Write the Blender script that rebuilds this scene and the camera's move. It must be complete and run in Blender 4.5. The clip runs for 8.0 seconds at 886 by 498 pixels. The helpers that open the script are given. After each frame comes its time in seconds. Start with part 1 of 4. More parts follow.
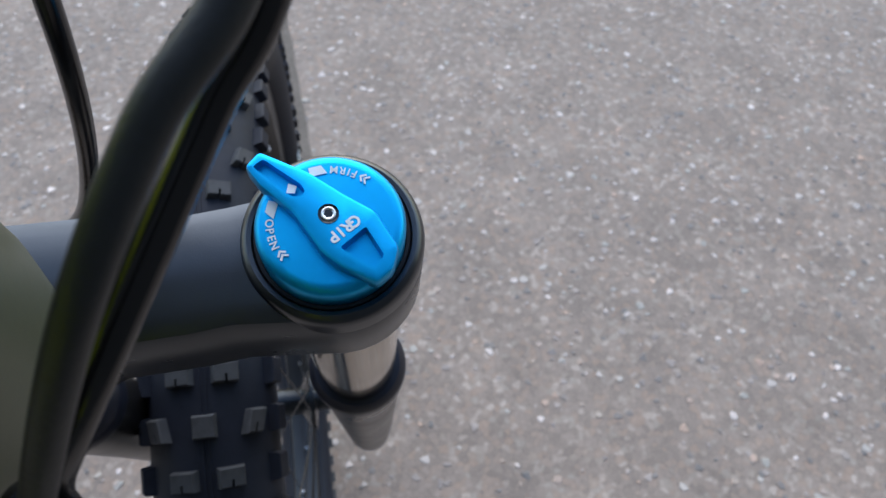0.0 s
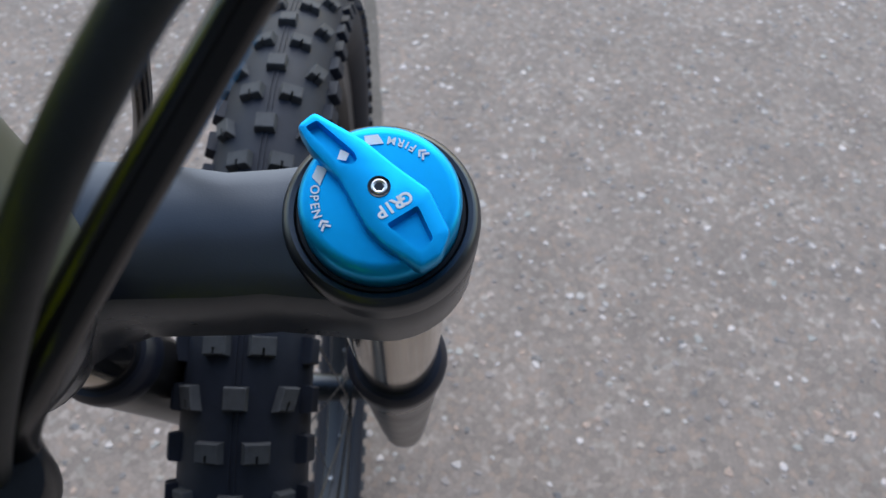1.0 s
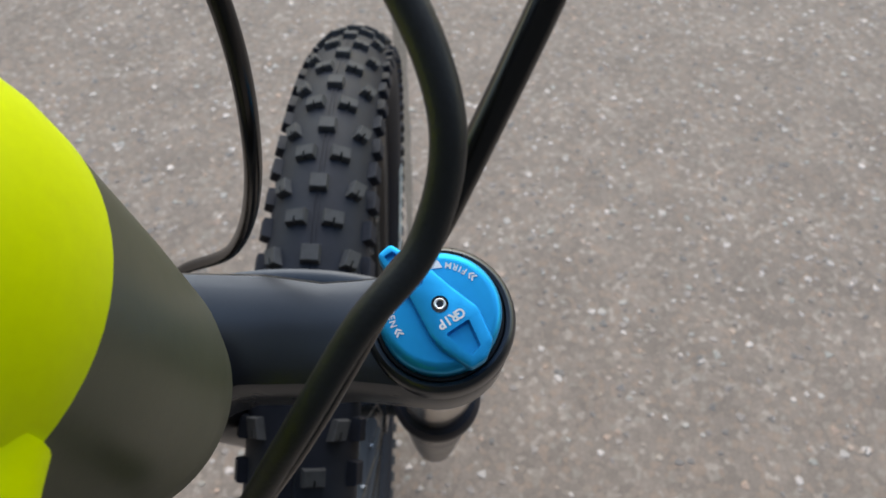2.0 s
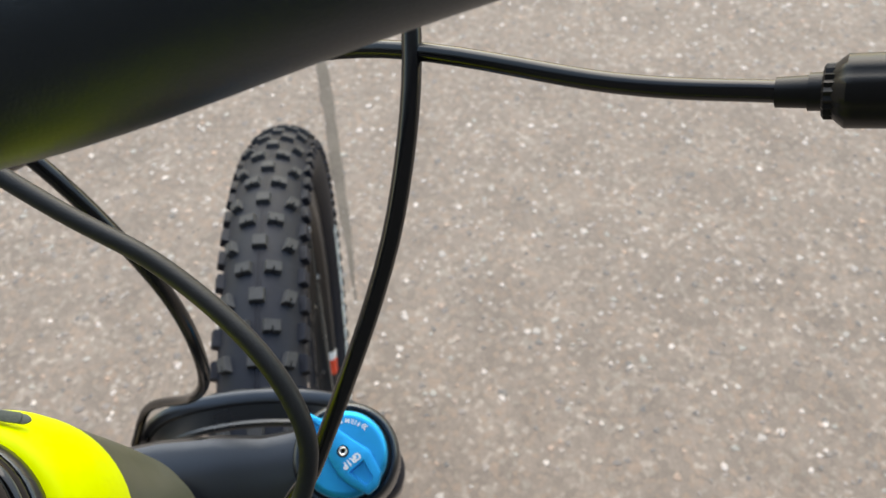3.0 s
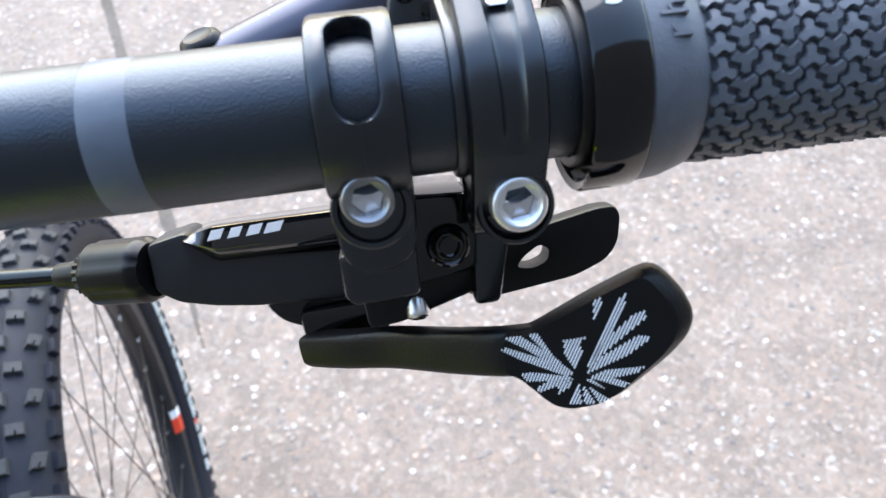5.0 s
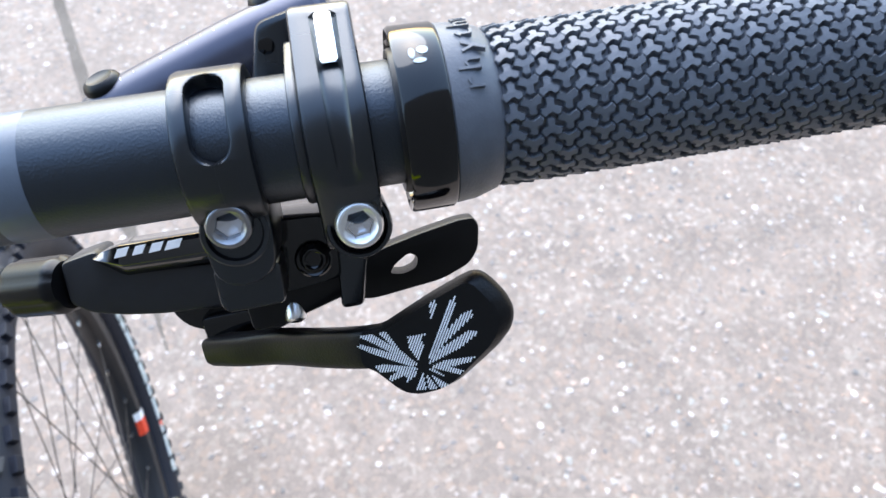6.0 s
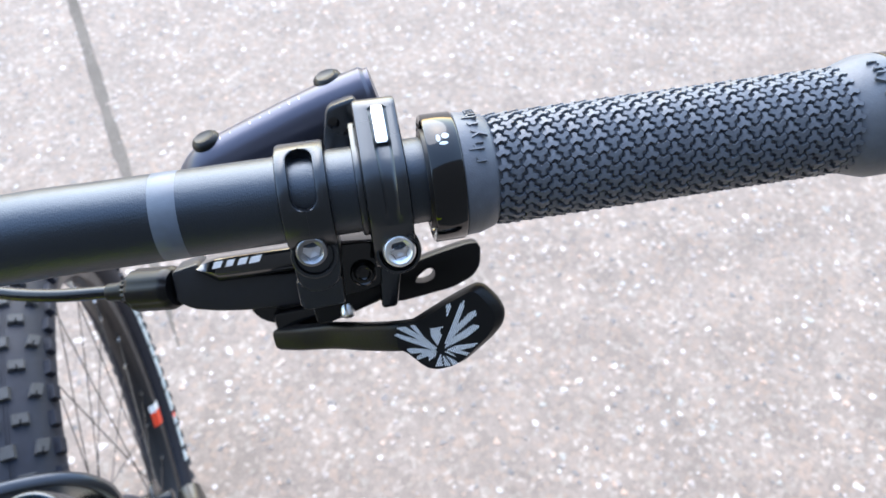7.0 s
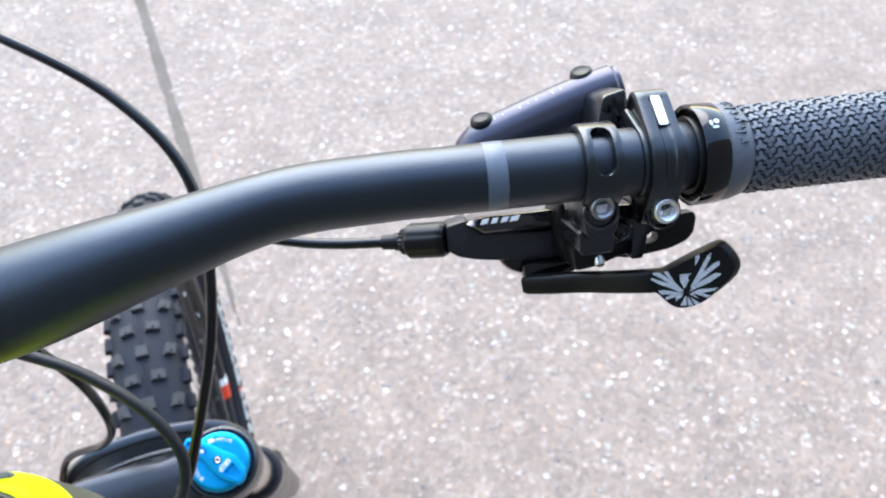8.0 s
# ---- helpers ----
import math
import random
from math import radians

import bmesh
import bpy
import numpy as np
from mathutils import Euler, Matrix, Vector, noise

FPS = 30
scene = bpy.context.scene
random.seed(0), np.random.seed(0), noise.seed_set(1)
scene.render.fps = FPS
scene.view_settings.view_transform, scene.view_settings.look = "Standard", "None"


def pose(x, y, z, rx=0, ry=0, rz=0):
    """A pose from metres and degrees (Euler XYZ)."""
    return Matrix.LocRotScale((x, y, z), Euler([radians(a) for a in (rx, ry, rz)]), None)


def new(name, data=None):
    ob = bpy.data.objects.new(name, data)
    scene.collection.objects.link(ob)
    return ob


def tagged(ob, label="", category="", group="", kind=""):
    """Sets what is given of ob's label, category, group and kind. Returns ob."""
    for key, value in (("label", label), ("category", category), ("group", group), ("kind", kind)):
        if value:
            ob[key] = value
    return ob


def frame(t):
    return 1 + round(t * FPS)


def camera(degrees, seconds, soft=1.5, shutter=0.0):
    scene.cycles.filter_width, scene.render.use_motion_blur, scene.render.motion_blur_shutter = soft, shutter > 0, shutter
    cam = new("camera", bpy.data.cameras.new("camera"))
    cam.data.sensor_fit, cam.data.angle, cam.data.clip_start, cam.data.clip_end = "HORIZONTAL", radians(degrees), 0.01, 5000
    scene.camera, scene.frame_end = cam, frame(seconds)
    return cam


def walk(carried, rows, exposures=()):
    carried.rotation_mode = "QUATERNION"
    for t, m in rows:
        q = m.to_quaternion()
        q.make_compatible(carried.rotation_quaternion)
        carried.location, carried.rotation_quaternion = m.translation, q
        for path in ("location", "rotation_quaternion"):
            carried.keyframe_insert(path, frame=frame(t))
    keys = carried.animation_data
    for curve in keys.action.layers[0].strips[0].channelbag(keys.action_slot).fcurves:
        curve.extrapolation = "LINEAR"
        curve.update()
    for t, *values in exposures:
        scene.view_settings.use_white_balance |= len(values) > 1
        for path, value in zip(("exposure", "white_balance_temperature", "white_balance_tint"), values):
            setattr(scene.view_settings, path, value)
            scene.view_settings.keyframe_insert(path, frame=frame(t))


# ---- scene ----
# x to the bike's right, y ahead, z up; the wheel's plane is x = 0, its axle over y = 0
cam = camera(61.9, 8.0)
cam.data.dof.use_dof = True
cam.data.dof.focus_distance = 0.158
cam.data.dof.aperture_fstop = 31.0
# seconds, eye, yaw to the left, pitch, roll
PATH = [
    (0, 0.0789, -0.2948, 1.0330, -11.83, -55.34, 3.53),
    (0.5, 0.0813, -0.2967, 1.0278, -7.50, -55.26, 4.00),
    (1, 0.0814, -0.2890, 1.0188, -3.69, -55.34, 4.07),
    (1.2, 0.0812, -0.2861, 1.0214, -2.06, -55.44, 3.33),
    (2.3, 0.0717, -0.2963, 1.1068, -0.64, -55.24, 1.66),
    (2.5, 0.0777, -0.2953, 1.1328, -1.90, -55.08, 1.46),
    (2.7, 0.0823, -0.2979, 1.1603, -3.69, -55.02, 0.83),
    (3, 0.0986, -0.2978, 1.1822, -6.96, -55.03, 1.12),
    (3.2, 0.1130, -0.2946, 1.1927, -8.88, -55.00, 0.98),
    (3.4, 0.1280, -0.2930, 1.2063, -10.60, -55.14, 0.75),
    (3.5, 0.1365, -0.2938, 1.2135, -11.35, -55.16, 0.62),
    (3.7, 0.1513, -0.2910, 1.2193, -13.42, -54.92, 0.90),
    (4, 0.1714, -0.2897, 1.2204, -15.18, -54.61, 1.32),
    (4.5, 0.1994, -0.2968, 1.2253, -17.58, -54.58, 1.63),
    (5, 0.2234, -0.3087, 1.2208, -19.86, -54.94, 1.38),
    (6.5, 0.2400, -0.3359, 1.2646, -24.46, -55.38, 3.54),
    (7, 0.2238, -0.3506, 1.2920, -23.82, -55.27, 3.80),
    (7.5, 0.1923, -0.3570, 1.3097, -22.80, -55.29, 3.85),
    (8, 0.1345, -0.3621, 1.3233, -21.89, -55.40, 4.43),
]
EXPOSURES = [(0, 1.07, 6450, 12.5), (1.2, 0.97, 6450, 12.5), (2.5, 1.02, 7800, 10.5), (3, 1.42, 7850, 10.5), (3.5, 1.82, 7350, 12.5), (4, 1.97, 7000, 12.5), (4.5, 2.12, 6800, 12.5), (5, 2.22, 6600, 13.5), (6.5, 2.19, 6500, 13.5), (8, 2.19, 6500, 13.5)]
walk(cam, [(t, pose(x, y, z, 90 + pitch, 0, yaw) @ pose(0, 0, 0, 0, 0, roll)) for t, x, y, z, yaw, pitch, roll in PATH], EXPOSURES)

# overcast daylight
world = bpy.data.worlds.new("sky")
scene.world = world
world.use_nodes = True
sky = world.node_tree.nodes.new("ShaderNodeTexSky")
sky.sky_type = "NISHITA"
sky.sun_disc = False
sky.sun_elevation, sky.sun_rotation = radians(40), radians(10)
sky.air_density, sky.dust_density = 1.6, 0.6
background = world.node_tree.nodes["Background"]
world.node_tree.links.new(sky.outputs[0], background.inputs[0])
background.inputs[1].default_value = 0.15
sun = new("sun", bpy.data.lights.new("sun", "SUN"))
sun.data.energy, sun.data.angle, sun.data.color = 0.85, radians(60), (0.96, 0.98, 1.0)
sun.rotation_euler = (radians(-54), radians(-8), 0)

# ---- materials ----


def material(name, colour, rough=0.5, metal=0.0, coat=0.0, grain=400.0, vary=0.12, bump=0.0, bump_scale=1500.0, wear=0.0, spec=0.5, ior=1.5, tint=(1, 1, 1), dust=0.0):
    """Colour varied by a fine and a coarse noise; a fine relief; a patchy roughness."""
    m = bpy.data.materials.new(name)
    m.use_nodes = True
    t = m.node_tree
    n, link = t.nodes, t.links.new
    b = n["Principled BSDF"]
    b.inputs["Metallic"].default_value = metal
    b.inputs["Specular IOR Level"].default_value = spec
    b.inputs["IOR"].default_value = ior
    b.inputs["Specular Tint"].default_value = (*tint, 1)
    b.inputs["Coat Weight"].default_value = coat
    b.inputs["Coat Roughness"].default_value = 0.08
    place = n.new("ShaderNodeTexCoord")
    fine, coarse = n.new("ShaderNodeTexNoise"), n.new("ShaderNodeTexNoise")
    for node, scale in ((fine, grain), (coarse, grain / 14)):
        node.inputs["Scale"].default_value = scale
        node.inputs["Detail"].default_value = 4.0
        link(place.outputs["Object"], node.inputs["Vector"])
    add = n.new("ShaderNodeMath")
    add.operation = "ADD"
    link(fine.outputs[0], add.inputs[0])
    link(coarse.outputs[0], add.inputs[1])
    tone = n.new("ShaderNodeMapRange")
    tone.inputs[1].default_value, tone.inputs[2].default_value = 0.6, 1.4
    tone.inputs[3].default_value, tone.inputs[4].default_value = 1 - vary, 1 + vary
    link(add.outputs[0], tone.inputs[0])
    mix = n.new("ShaderNodeMix")
    mix.data_type, mix.blend_type = "RGBA", "MULTIPLY"
    mix.inputs[0].default_value = 1.0
    mix.inputs[6].default_value = (*colour, 1)
    link(tone.outputs[0], mix.inputs[7])
    paint = mix.outputs[2]
    if dust:
        # single specks of pale dust
        cells, speck, some, both_ways, settle = (n.new("ShaderNode" + k) for k in ("TexVoronoi", "Math", "Math", "Math", "Mix"))
        cells.inputs["Scale"].default_value = 750.0
        link(place.outputs["Object"], cells.inputs["Vector"])
        speck.operation, speck.inputs[1].default_value = "LESS_THAN", 0.15
        link(cells.outputs["Distance"], speck.inputs[0])
        some.operation, some.inputs[1].default_value = "LESS_THAN", dust
        link(cells.outputs["Color"], some.inputs[0])
        both_ways.operation = "MULTIPLY"
        link(speck.outputs[0], both_ways.inputs[0])
        link(some.outputs[0], both_ways.inputs[1])
        settle.data_type = "RGBA"
        settle.inputs[7].default_value = (0.16, 0.165, 0.17, 1)
        link(both_ways.outputs[0], settle.inputs[0])
        link(paint, settle.inputs[6])
        paint = settle.outputs[2]
    link(paint, b.inputs["Base Color"])
    shine = n.new("ShaderNodeMapRange")
    shine.inputs[1].default_value, shine.inputs[2].default_value = 0.3, 0.7
    shine.inputs[3].default_value, shine.inputs[4].default_value = max(rough - 0.05 - wear, 0.03), min(rough + 0.05 + wear, 1)
    link(coarse.outputs[0], shine.inputs[0])
    link(shine.outputs[0], b.inputs["Roughness"])
    if bump:
        relief, dent = n.new("ShaderNodeTexNoise"), n.new("ShaderNodeBump")
        relief.inputs["Scale"].default_value = bump_scale
        relief.inputs["Detail"].default_value = 2.0
        dent.inputs["Strength"].default_value = bump
        dent.inputs["Distance"].default_value = 0.0004
        link(place.outputs["Object"], relief.inputs["Vector"])
        link(relief.outputs[0], dent.inputs["Height"])
        link(dent.outputs[0], b.inputs["Normal"])
    return m


BAR_PAINT = material("black_bar_paint", (0.0026, 0.0034, 0.0056), 0.38, bump=0.22, bump_scale=2600, vary=0.1, spec=1.0, tint=(0.74, 0.86, 1.0), dust=0.08)
STRIPE = material("grey_stripe_paint", (0.12, 0.145, 0.18), 0.35, bump=0.1, bump_scale=2600)
SATIN = material("satin_black_alloy", (0.0028, 0.0031, 0.0042), 0.27, bump=0.05, bump_scale=3000, spec=0.9, tint=(0.86, 0.93, 1.0), dust=0.03)
CROWN = material("matte_black_crown", (0.007, 0.0073, 0.0095), 0.30, bump=0.05, bump_scale=2600, spec=0.8, ior=1.55, tint=(0.84, 0.91, 1.0))
GLOSS = material("gloss_black", (0.0015, 0.0015, 0.002), 0.06, coat=0.15, vary=0.05, spec=0.5)
PLASTIC = material("black_plastic", (0.005, 0.005, 0.006), 0.34, bump=0.1, bump_scale=2800, spec=0.3)
STEEL = material("steel_bolt", (0.96, 0.96, 0.95), 0.32, metal=1.0, wear=0.05)
DARK_STEEL = material("grey_steel_bolt", (0.32, 0.32, 0.33), 0.22, metal=1.0, wear=0.06)
SOCKET = material("toned_socket", (0.70, 0.70, 0.72), 0.26, metal=1.0, wear=0.1)
BLUE = material("blue_anodised_alloy", (0.0, 0.40, 0.80), 0.36, metal=0.75, bump=0.05, bump_scale=3000, vary=0.05, spec=0.25)
WHITE = material("white_print", (0.86, 0.87, 0.88), 0.5, vary=0.06)
TYRE = material("tyre_rubber", (0.014, 0.0165, 0.026), 0.60, bump=0.25, bump_scale=700, vary=0.22, grain=160, spec=0.25)
BLOCK = material("tread_rubber", (0.047, 0.048, 0.052), 0.75, bump=0.3, bump_scale=900, vary=0.35, grain=220)
RIM = material("black_rim", (0.02, 0.02, 0.022), 0.35, vary=0.15)
GRIP = material("grip_rubber", (0.112, 0.124, 0.145), 0.42, bump=0.18, bump_scale=2200, vary=0.15)
OLIVE = material("olive_frame_paint", (0.085, 0.088, 0.055), 0.42, bump=0.05, bump_scale=1200, vary=0.08, spec=0.4)
YELLOW = material("lime_yellow_paint", (0.74, 0.87, 0.0), 0.5, vary=0.04, spec=0.15)
HOSE = material("grey_hose_rubber", (0.019, 0.020, 0.021), 0.45, bump=0.2, bump_scale=1500, vary=0.2, spec=0.3)
CABLE = material("black_cable_housing", (0.004, 0.004, 0.005), 0.22, vary=0.1, spec=0.5)
BRAKE = material("dark_grey_brake_body", (0.075, 0.076, 0.105), 0.30, metal=0.5, vary=0.06)
RED = material("red_decal", (0.75, 0.06, 0.02), 0.4)
TEAL = material("pale_lettering", (0.50, 0.57, 0.60), 0.55, vary=0.3, grain=600)
RUBBER_TAB = material("grey_rubber_tab", (0.16, 0.175, 0.15), 0.8, bump=0.4, bump_scale=1200)
GOLD = material("bronze_stanchion", (0.42, 0.36, 0.28), 0.12, metal=1.0, vary=0.05)
SPOKE = material("black_spoke", (0.02, 0.02, 0.02), 0.3, metal=0.5)
NIPPLE = material("silver_nipple", (0.7, 0.7, 0.7), 0.3, metal=1.0)

# ---- shaping ----
MM = 0.001


def part(name, bm, mat, parent, label=""):
    """Links a bmesh as one mesh object under a thing or a part."""
    bmesh.ops.remove_doubles(bm, verts=bm.verts, dist=1e-6)
    bmesh.ops.recalc_face_normals(bm, faces=bm.faces)
    for f in bm.faces:
        f.smooth = True
    for e in bm.edges:
        if len(e.link_faces) == 2 and e.calc_face_angle(0) > radians(38):
            e.smooth = False
    me = bpy.data.meshes.new(name)
    bm.to_mesh(me)
    bm.free()
    me.materials.append(mat)
    ob = new(name, me)
    ob.parent = parent
    return tagged(ob, label)


def thing(name, m, label, category, group=""):
    """An Empty at a pose, which holds a thing's parts."""
    ob = new(name)
    ob.empty_display_size = 0.02
    ob.matrix_basis = m
    return tagged(ob, label, category, group)


def ring_faces(bm, rings, closed=True, caps=True):
    vs = [[bm.verts.new(p) for p in ring] for ring in rings]
    k = len(vs[0])
    for a, b in zip(vs, vs[1:]):
        for i in range(k if closed else k - 1):
            bm.faces.new((a[i], a[(i + 1) % k], b[(i + 1) % k], b[i]))
    if caps:
        bm.faces.new(vs[0][::-1])
        bm.faces.new(vs[-1])
    return bm


def turned(profile, m=Matrix(), seg=40, bm=None, caps=True):
    """A turned body: rows of (radius, height), round the z axis of m."""
    bm = bm or bmesh.new()
    rings = [[m @ Vector((r * math.cos(2 * math.pi * i / seg), r * math.sin(2 * math.pi * i / seg), h)) for i in range(seg)] for r, h in profile]
    return ring_faces(bm, rings, caps=caps)


def spline(points, steps=8):
    """A smooth line through the points."""
    p = [Vector(q) for q in points]
    p = [2 * p[0] - p[1], *p, 2 * p[-1] - p[-2]]
    out = []
    for a, b, c, d in zip(p, p[1:], p[2:], p[3:]):
        for k in range(steps):
            s = k / steps
            out.append(0.5 * (2 * b + (c - a) * s + (2 * a - 5 * b + 4 * c - d) * s * s + (3 * b - a - 3 * c + d) * s**3))
    return out + [p[-2]]


def swept(line, radius, seg=16, bm=None, flat=1.0, caps=True):
    """A tube along a line; radius: a number or one for each point."""
    bm = bm or bmesh.new()
    radii = radius if isinstance(radius, (list, tuple)) else [radius] * len(line)
    rings, side = [], None
    for i, p in enumerate(line):
        way = (line[min(i + 1, len(line) - 1)] - line[max(i - 1, 0)]).normalized()
        if side is None:
            side = way.orthogonal().normalized()
        side = (side - way * side.dot(way)).normalized()
        other = way.cross(side)
        rings.append([p + radii[i] * (side * math.cos(2 * math.pi * k / seg) + other * flat * math.sin(2 * math.pi * k / seg)) for k in range(seg)])
    return ring_faces(bm, rings, caps=caps)


def rounded(outline, radius, steps=4):
    """An outline with its corners rounded off."""
    out, n = [], len(outline)
    for i in range(n):
        a, b, c = Vector(outline[i - 1]), Vector(outline[i]), Vector(outline[(i + 1) % n])
        r = min(radius, 0.45 * (a - b).length, 0.45 * (c - b).length)
        p, q = b + (a - b).normalized() * r, b + (c - b).normalized() * r
        for k in range(steps + 1):
            s = k / steps
            out.append(tuple(p * (1 - s) ** 2 + b * 2 * s * (1 - s) + q * s * s))
    return out


def inset(outline, d):
    """An outline drawn in by d (counter-clockwise)."""
    out, n = [], len(outline)
    area = sum(outline[i - 1][0] * outline[i][1] - outline[i][0] * outline[i - 1][1] for i in range(n))
    sign = 1 if area > 0 else -1
    for i in range(n):
        a, b, c = Vector(outline[i - 1]), Vector(outline[i]), Vector(outline[(i + 1) % n])
        u, v = (b - a).normalized(), (c - b).normalized()
        w = Vector((-(u + v).y, (u + v).x))
        w = w.normalized() * sign if w.length > 1e-9 else Vector((0, 0))
        out.append(tuple(b + w * d))
    return out


def slab(outline, low, high, edge=0.0, pits=(), m=Matrix(), bm=None, bend=None):
    """A plate of an outline from height low to high with a chamfered or rounded rim. pits: (outline, depth); depth None goes through.
    bend: a function from plate coordinates to the body's."""
    bm = bm or bmesh.new()
    put = (lambda x, y, z: m @ bend(x, y, z)) if bend else (lambda x, y, z: m @ Vector((x, y, z)))

    def loop(points, z):
        return [bm.verts.new(put(x, y, z)) for x, y in points]

    def wall(a, b):
        n = len(a)
        for i in range(n):
            bm.faces.new((a[i], a[(i + 1) % n], b[(i + 1) % n], b[i]))

    def lid(loops):
        edges = []
        for vs in loops:
            for i in range(len(vs)):
                e = bm.edges.get((vs[i - 1], vs[i]))
                edges.append(e or bm.edges.new((vs[i - 1], vs[i])))
        bmesh.ops.triangle_fill(bm, edges=edges, use_beauty=True, use_dissolve=False)

    if edge:
        levels = [(inset(outline, edge), low), (inset(outline, edge * 0.3), low + edge * 0.3), (outline, low + edge)]
        levels += [(outline, high - edge), (inset(outline, edge * 0.3), high - edge * 0.3), (inset(outline, edge), high)]
    else:
        levels = [(outline, low), (outline, high)]
    rows = [loop(o, z) for o, z in levels]
    for a, b in zip(rows, rows[1:]):
        wall(a, b)
    tops, bottoms = [rows[-1]], [rows[0]]
    for shape, depth in pits:
        top = loop(shape, high)
        under = loop(shape if depth is None else inset(shape, 0.15 * depth), low if depth is None else high - depth)
        wall(top, under)
        tops.append(top)
        if depth is None:
            bottoms.append(under)
        else:
            lid([under])
    lid(tops)
    lid(bottoms)
    return bm


def box(x0, x1, y0, y1, z0, z1, edge=0.0, m=Matrix(), bm=None):
    return slab(rounded([(x0, y0), (x1, y0), (x1, y1), (x0, y1)], edge, 3) if edge else [(x0, y0), (x1, y0), (x1, y1), (x0, y1)], z0, z1, edge * 0.6, m=m, bm=bm)


def hex_bolt(parent, name, mat, m, r, deep, label):
    """A round-headed bolt with a hexagon socket; its head's top is at z = 0."""
    corner = lambda k, q: (q * math.cos(math.pi * k / 3), q * math.sin(math.pi * k / 3))
    hexagon = []
    for k in range(6):
        a, b = Vector(corner(k, 0.62 * r)), Vector(corner(k + 1, 0.62 * r))
        hexagon += [tuple(a.lerp(b, i / 6)) for i in range(6)]
    around = lambda q: [(q * math.cos(2 * math.pi * i / 36), q * math.sin(2 * math.pi * i / 36)) for i in range(36)]
    rows = [(around(r), -deep), (around(r), -0.28 * r), (around(0.97 * r), -0.12 * r), (around(0.90 * r), -0.02 * r), (around(0.85 * r), 0.0), (around(0.76 * r), 0.0), (around(0.70 * r), -0.06 * r)]
    rows += [(hexagon, -0.12 * r), (hexagon, -0.85 * r)]
    bm = ring_faces(bmesh.new(), [[m @ Vector((x, y, z)) for x, y in row] for row, z in rows])
    bolt = part(name, bm, mat, parent, label)
    # the floor's own metal tone stands in for light caught in the socket
    floor = [(0.97 * x, 0.97 * y) for x, y in hexagon]
    rows = [(floor, -0.84 * r), (floor, -0.62 * r), ([(0.72 * x, 0.72 * y) for x, y in floor], -0.66 * r), ([(0.30 * x, 0.30 * y) for x, y in floor], -0.78 * r)]
    part("socket", ring_faces(bmesh.new(), [[m @ Vector((x, y, z)) for x, y in row] for row, z in rows]), SOCKET, bolt if parent.parent is None else parent, "hexagon socket floor with light toned in")


def letters(words, size, deep=0.0002, bold=0.0):
    """Writing as a bmesh: its middle at the origin, in the x-y plane."""
    curve = bpy.data.curves.new("writing", "FONT")
    curve.body, curve.size, curve.extrude = words, size, deep
    curve.offset = bold * size
    curve.align_x, curve.align_y = "CENTER", "CENTER"
    ob = bpy.data.objects.new("writing", curve)
    scene.collection.objects.link(ob)
    me = bpy.data.meshes.new_from_object(ob.evaluated_get(bpy.context.evaluated_depsgraph_get()))
    bm = bmesh.new()
    bm.from_mesh(me)
    bpy.data.objects.remove(ob)
    bpy.data.curves.remove(curve)
    bpy.data.meshes.remove(me)
    return bm


def moved(bm, m):
    bmesh.ops.transform(bm, matrix=m, verts=bm.verts)
    return bm


def merge(bm, other):
    me = bpy.data.meshes.new("join")
    other.to_mesh(me)
    other.free()
    bm.from_mesh(me)
    bpy.data.meshes.remove(me)
    return bm

# ---- ground ----


